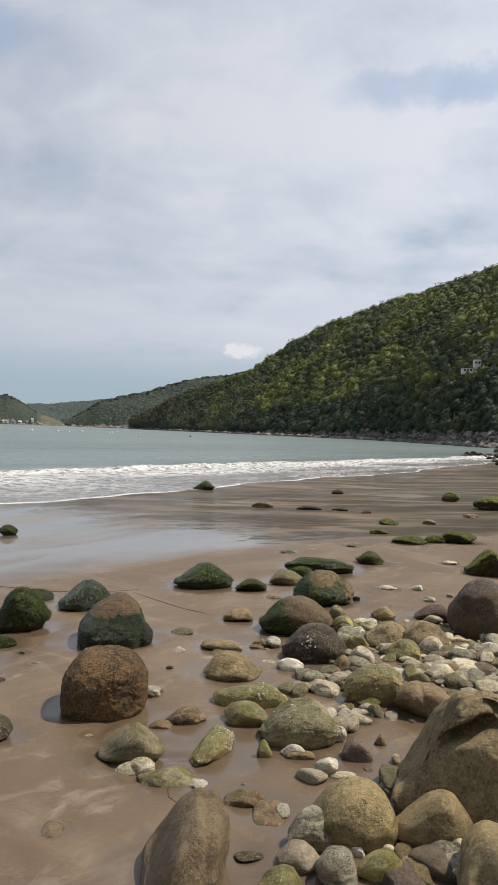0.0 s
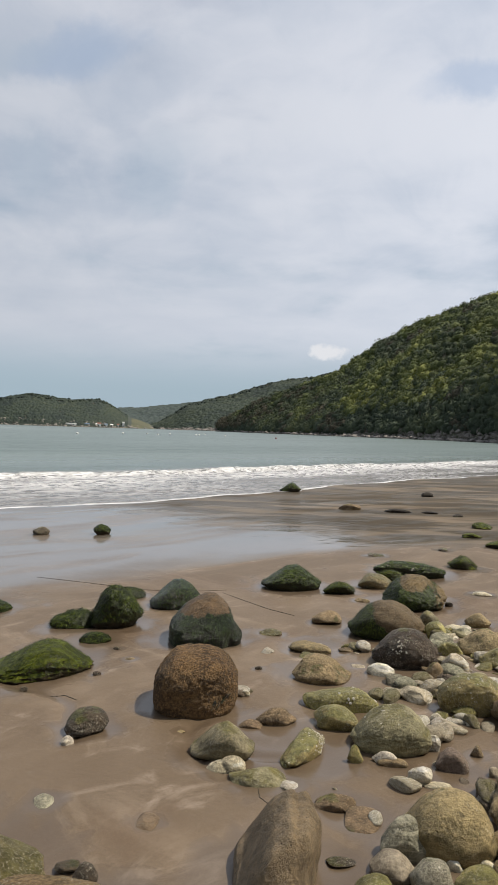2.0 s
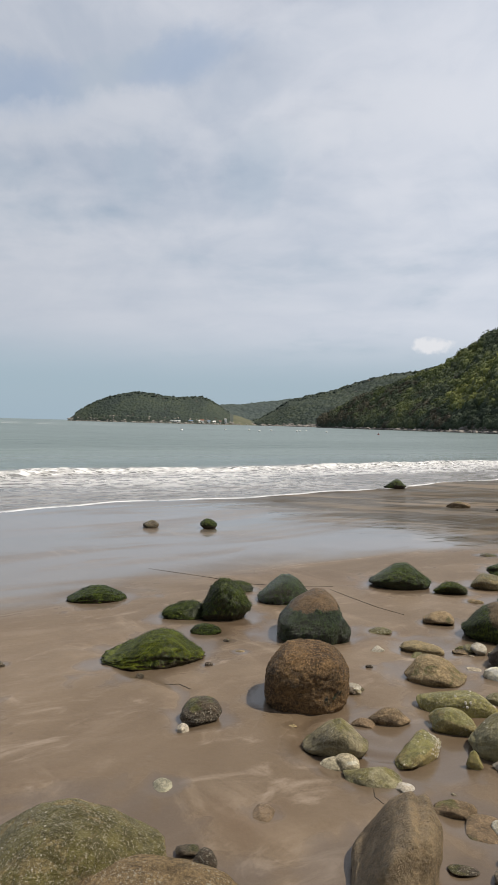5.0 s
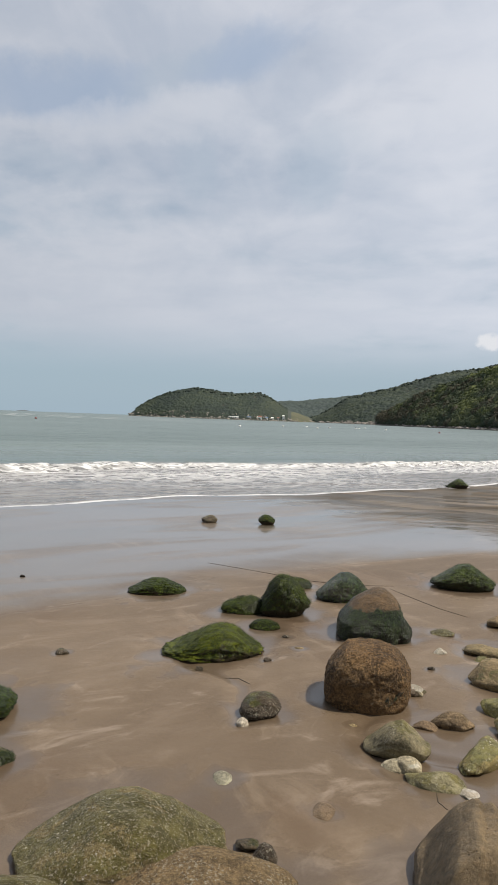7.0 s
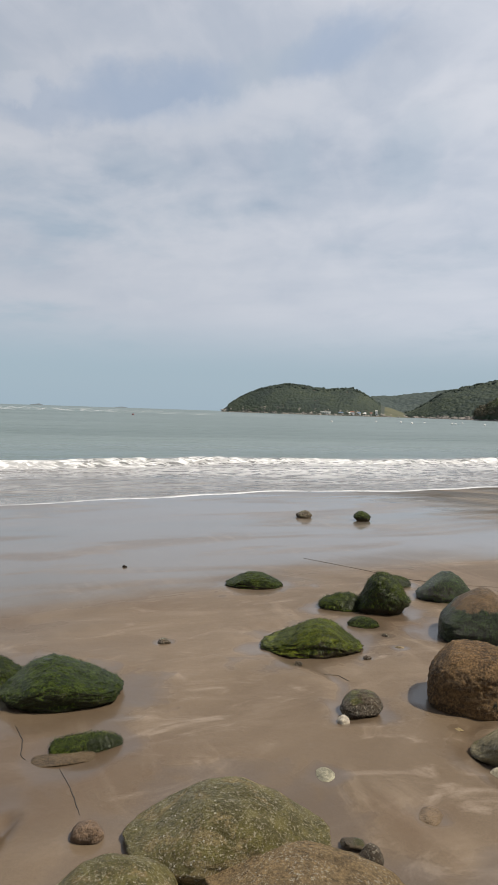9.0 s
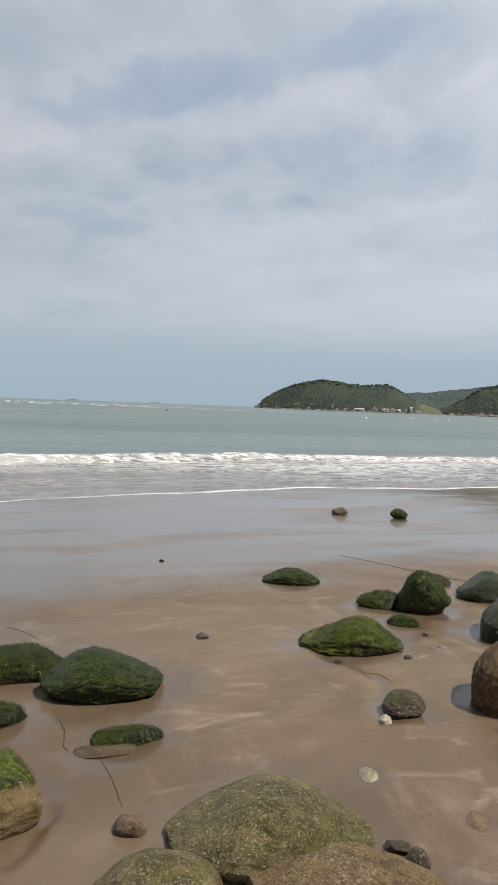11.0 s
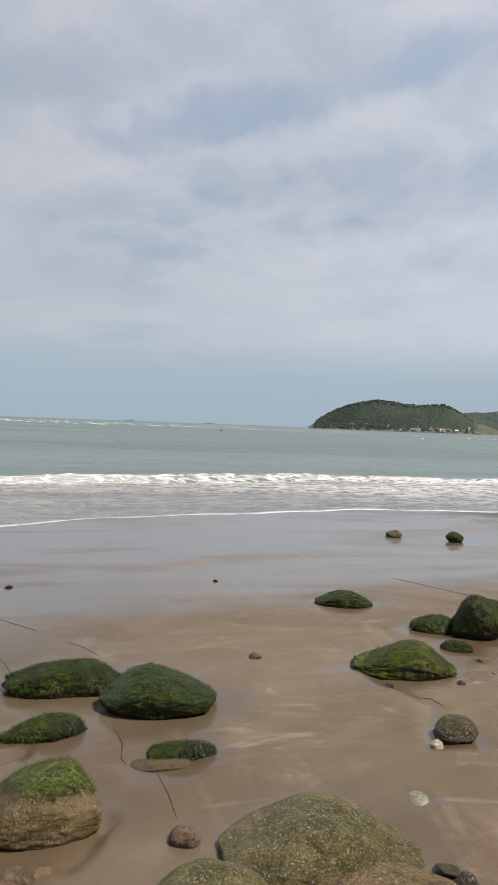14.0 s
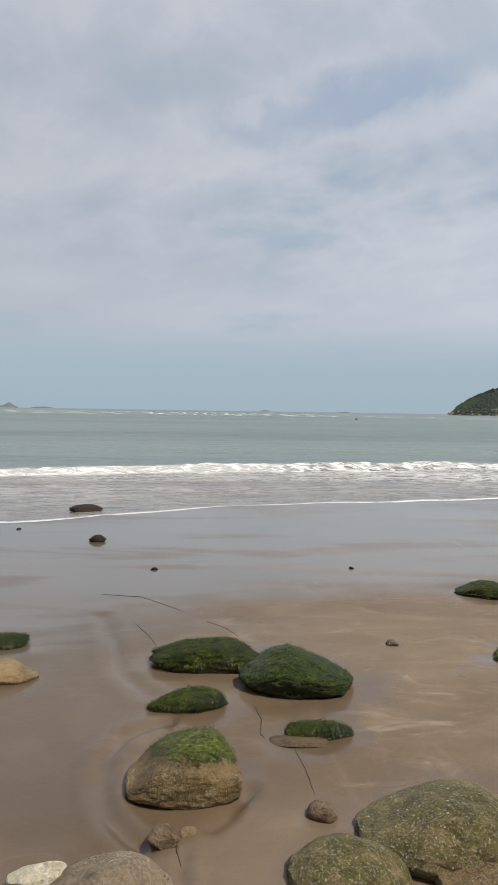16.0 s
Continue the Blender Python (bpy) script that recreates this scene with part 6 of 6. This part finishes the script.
# ---- loose pebbles between the boulders ----
def pebbles(spots):
    """Small stones strewn round a few places: each spot is x, y, spread, how many."""
    rng = random.Random(77)
    kinds = [("grey", "small grey pebble among the boulders"), ("white", "small whitish pebble among the boulders"), ("paleolive", "small olive-grey pebble among the boulders"),
             ("pale", "small pale buff pebble among the boulders"), ("pinkish", "small pinkish pebble among the boulders"), ("greyan", "small angular grey pebble among the boulders"),
             ("tan", "small tan pebble among the boulders"), ("grey", "small banded grey pebble among the boulders"), ("yellow", "small yellow-green pebble among the boulders")]
    meshes = []
    for k in range(27):
        kind, label = kinds[k % 9]
        p, f = stone_points(rng.choice(("dome", "slab", "chip", "slopl", "chip", "facet")), 1.0, rng.uniform(0.45, 0.8), rng.uniform(0.20, 0.40), 300 + k, 3)
        p[:, 2] = np.maximum(p[:, 2], -0.15)
        meshes.append((mesh_from("pebble", p.tolist(), f.tolist(), ROCK[kind]), label))
    laid = []
    for x, y, spread, count in spots:
        for _ in range(int(count * 1.35)):
            px, py = rng.gauss(x, spread), rng.gauss(y, spread)
            size = 0.03 + 0.165 * rng.random() ** 1.9
            at = pose(px, py, sand_height(px, py) - 0.003, rng.uniform(-12, 12), rng.uniform(-12, 12), rng.uniform(0, 360)) @ Matrix.Scale(size, 4)
            laid.append((math.hypot(px, py) - 6 * size, at, rng.randrange(len(meshes))))
    laid.sort(key=lambda q: q[0])
    for _, at, k in laid[:280]:
        ob = new("pebble", meshes[k][0])
        ob.matrix_world = at
        tagged(ob, meshes[k][1], "pebble", "loose pebbles between boulders")
    # the farther ones lie together as one bed
    vs, fs, mats = [], [], []
    for _, at, k in laid[280:]:
        me, n = meshes[k][0], len(vs)
        vs += [(at @ v.co)[:] for v in me.vertices]
        fs += [[n + i for i in f.vertices] for f in me.polygons]
        mats += [k % 9] * len(me.polygons)
    bed = mesh_from("pebble_bed", vs, fs, ROCK[kinds[0][0]])
    for kind, _ in kinds[1:]:
        bed.materials.append(ROCK[kind])
    bed.polygons.foreach_set("material_index", mats)
    tagged(new("pebble_bed", bed), "bed of small grey and buff pebbles on sand", "pebbles", "", "stuff")


pebbles([(0.84, 5.24, 0.12, 10),
         (0.67, 4.92, 0.10, 8),
         (0.86, 4.20, 0.14, 14),
         (1.11, 4.22, 0.14, 16),
         (1.54, 4.71, 0.15, 14),
         (1.39, 4.24, 0.12, 16),
         (1.43, 4.04, 0.12, 14),
         (0.52, 3.49, 0.08, 6),
         (0.38, 3.93, 0.10, 8),
         (0.64, 3.73, 0.08, 10),
         (0.64, 2.75, 0.05, 6),
         (0.71, 2.31, 0.05, 7),
         (0.44, 3.35, 0.07, 5),
         (0.34, 4.90, 0.10, 5),
         (0.13, 4.61, 0.10, 6),
         (0.54, 2.24, 0.05, 5),
         (0.75, 3.50, 0.08, 4),
         (1.29, 4.96, 0.12, 12),
         (1.72, 5.14, 0.12, 8),
         (-0.23, 4.72, 0.15, 5),
         (0.29, 2.88, 0.15, 4),
         (-0.56, 3.76, 0.03, 4),
         (-0.04, 2.64, 0.12, 3),
         (1.54, 4.46, 0.10, 12),
         (1.14, 3.84, 0.08, 8),
         (1.31, 3.98, 0.08, 10),
         (0.99, 4.67, 0.10, 8),
         (0.50, 4.13, 0.07, 8),
         (1.71, 4.85, 0.10, 10),
         (0.87, 5.16, 0.13, 12),
         (0.76, 4.47, 0.13, 12),
         (0.69, 4.04, 0.13, 12),
         (1.17, 5.18, 0.13, 12),
         (1.02, 4.49, 0.13, 12),
         (0.93, 4.06, 0.13, 12),
         (1.48, 5.20, 0.13, 12),
         (1.29, 4.51, 0.13, 12),
         (1.17, 4.07, 0.13, 12),
         (1.75, 5.22, 0.13, 12),
         (1.52, 4.52, 0.13, 12),
         (1.38, 4.08, 0.13, 12),
         (1.88, 5.23, 0.13, 12),
         (1.63, 4.53, 0.13, 12),
         (1.48, 4.09, 0.13, 12)])


# ---- buildings, buoys and islets far off ----
WHITE = plain_material("white_render", (0.70, 0.70, 0.67), 0.7, 0.25)
GREYWALL = plain_material("grey_concrete", (0.36, 0.36, 0.35), 0.8, 0.3)
ROOF_RED = plain_material("brown_red_roof", (0.20, 0.085, 0.055), 0.7, 0.3)
ROOF_BLUE = plain_material("blue_roof", (0.09, 0.15, 0.23), 0.6, 0.3)
DARKGLASS = plain_material("dark_window_glass", (0.03, 0.035, 0.04), 0.15, 0.1)
FLOAT = plain_material("white_float", (0.72, 0.72, 0.70), 0.45, 0.2)
ORANGE = plain_material("dark_red_float", (0.22, 0.05, 0.04), 0.5, 0.2)


def box(bm, x0, x1, y0, y1, z0, z1, bevel=0.0):
    got = bmesh.ops.create_cube(bm, size=1.0)["verts"]
    for v in got:
        v.co = Vector((x0 + (v.co.x + 0.5) * (x1 - x0), y0 + (v.co.y + 0.5) * (y1 - y0), z0 + (v.co.z + 0.5) * (z1 - z0)))
    if bevel:
        bmesh.ops.bevel(bm, geom=list({e for v in got for e in v.link_edges}), offset=bevel, segments=1, affect="EDGES")


def hill_house(bearing, angle):
    """A flat-roofed white house that stands out of the woods on the hill."""
    x, y, z = (float(v) for v in HILL_MAIN.at(np.array(bearing), np.array(HOUSE_U)))
    z += 1.9
    top = new("house")
    top.matrix_world = pose(x, y, z - 0.5, 0, 0, bearing + 8) @ Matrix.Scale(0.55, 4)
    bm = bmesh.new()
    box(bm, 0.2, 4.2, -3, 3, 0, 8.6, 0.05)
    part("wall", bm, WHITE, top, "white rendered tower wing")
    bm = bmesh.new()
    box(bm, -6.6, 0.2, -2.6, 3, 0, 3.4, 0.05)
    part("wall", bm, WHITE, top, "low white wing")
    bm = bmesh.new()
    box(bm, 0.0, 4.4, -3.2, 3.2, 8.6, 8.9, 0.04)
    part("roof", bm, GREYWALL, top)
    bm = bmesh.new()
    box(bm, -6.8, 0.0, -2.8, 3.2, 3.4, 3.6, 0.04)
    part("roof", bm, GREYWALL, top)
    for wx, wz in ((0.7, 6.4), (2.5, 6.4), (-5.6, 1.8), (-3.8, 1.8), (-2.0, 1.8)):
        bm = bmesh.new()
        front = -3.02 if wx > 0 else -2.62
        box(bm, wx, wx + 1.2, front, front + 0.1, wz, wz + 1.2)
        part("window", bm, DARKGLASS, top, "dark window pane")
    return tagged(top, "white flat-roofed house standing out of the woods", "house")


def shore_house(bearing, back, wide, tall, wall_mat, roof_mat, pitch, label, turn):
    x, y, z = (float(v) for v in HEADLAND.at(np.array(bearing), np.array(0.0)))
    d = math.hypot(x, y)
    x, y = x * (d + back) / d, y * (d + back) / d
    top = new("house")
    top.matrix_world = pose(x, y, SEA, 0, 0, bearing + turn)
    h = wide / 2
    bm = bmesh.new()
    box(bm, -h, h, -3, 3, 0, 1.4 + tall, 0.04)
    part("wall", bm, wall_mat, top)
    bm = bmesh.new()
    z0 = 1.4 + tall
    rows = [bm.verts.new(c) for c in ((-h - 0.3, -3.4, z0), (h + 0.3, -3.4, z0), (h + 0.3, 3.4, z0), (-h - 0.3, 3.4, z0), (-h - 0.3, 0, z0 + pitch), (h + 0.3, 0, z0 + pitch))]
    for f in ((3, 2, 1, 0), (0, 1, 5, 4), (2, 3, 4, 5), (1, 2, 5), (3, 0, 4)):
        bm.faces.new([rows[i] for i in f])
    part("roof", bm, roof_mat, top)
    for k in range(max(1, int(wide // 3))):
        bm = bmesh.new()
        wx = -h + 1.0 + k * 2.6
        box(bm, wx, wx + 1.2, -3.05, -2.9, 2.2, 3.4)
        part("window", bm, DARKGLASS, top)
    return tagged(top, label, "house", "shore village")


hill_house(-17.1, 5.6)
shore_house(23.0, 6, 13, 2.6, WHITE, WHITE, 0.7, "long low white building by the far shore", 4)
shore_house(22.2, 10, 7, 3.0, WHITE, ROOF_RED, 1.6, "small white house with a red-brown roof", -8)
shore_house(21.7, 7, 6, 2.4, GREYWALL, ROOF_BLUE, 1.3, "small grey house with a blue roof", 6)
shore_house(21.2, 9, 9, 2.8, WHITE, WHITE, 1.4, "white house with a pale roof by the shore", -3)
shore_house(20.75, 6, 5, 3.4, WHITE, ROOF_RED, 1.4, "narrow white house with a red-brown roof", 9)
shore_house(20.3, 8, 8, 2.6, WHITE, ROOF_BLUE, 1.2, "white house with a blue roof by the shore", -6)
shore_house(19.8, 7, 6, 2.4, WHITE, WHITE, 1.2, "little white house at the far shore", 5)
shore_house(19.35, 9, 7, 2.6, GREYWALL, ROOF_RED, 1.4, "grey house with a red-brown roof", -5)
shore_house(18.75, 6, 2.6, 6.0, WHITE, WHITE, 0.8, "slim white tower house at the far shore", 0)


def buoy(x, y, size, mat, label):
    top = new("buoy")
    top.matrix_world = pose(x, y, SEA, 0, 0, 0)
    bm = bmesh.new()
    bmesh.ops.create_uvsphere(bm, u_segments=16, v_segments=10, radius=size)
    for v in bm.verts:
        v.co.z = v.co.z * 0.8 + 0.35 * size
    for f in bm.faces:
        f.smooth = True
    part("float", bm, mat, top)
    bm = bmesh.new()
    bmesh.ops.create_cone(bm, cap_ends=True, segments=10, radius1=0.22 * size, radius2=0.15 * size, depth=0.5 * size)
    for v in bm.verts:
        v.co.z += 1.3 * size
    part("stem", bm, STRAND, top, "dark mooring stem")
    return tagged(top, label, "buoy", "mooring buoys")


buoy(-53.9, 130.4, 0.30, FLOAT, "white mooring buoy floating in the bay")
buoy(-55.8, 164.0, 0.30, FLOAT, "white mooring buoy floating in the bay")
buoy(-52.1, 172.7, 0.30, FLOAT, "white mooring buoy floating in the bay")
buoy(-44.3, 155.6, 0.30, FLOAT, "white mooring buoy floating in the bay")
buoy(-48.2, 181.3, 0.30, FLOAT, "white mooring buoy floating in the bay")
buoy(-40.2, 178.2, 0.30, FLOAT, "white mooring buoy floating in the bay")
buoy(-40.1, 181.7, 0.30, FLOAT, "white mooring buoy floating in the bay")
buoy(-44.0, 208.2, 0.30, FLOAT, "white mooring buoy floating in the bay")
buoy(-32.0, 177.2, 0.30, FLOAT, "white mooring buoy floating in the bay")
buoy(-101.5, 124.7, 0.26, ORANGE, "dark red marker buoy floating in the bay")
buoy(-16.4, 157.7, 0.26, ORANGE, "dark red marker buoy off the wooded hill")


# the islets' haze is put into their blue-grey base colour
ISLET = earth_material("hazed_far_islet", (0.075, 0.095, 0.105), (0.11, 0.13, 0.14))
for bears, hi, label in (((66.9, 67.3, 67.6, 68.0, 68.6), (0.02, 0.22, 0.40, 0.20, 0.03), "hazy peaked islet on the horizon"),
                         ((64.2, 64.8, 65.5, 66.0), (0.01, 0.10, 0.08, 0.01), "low hazy islet on the horizon"),
                         ((46.3, 46.6, 46.9, 47.3), (0.01, 0.10, 0.06, 0.01), "small hazy islet on the horizon"),
                         ((39.6, 40.0, 40.6), (0.01, 0.06, 0.01), "faint low islet on the horizon")):
    Hill(bears, [4200] * len(bears), [4350] * len(bears), hi, 0.6, 0.0).mesh("islet", ISLET, label)
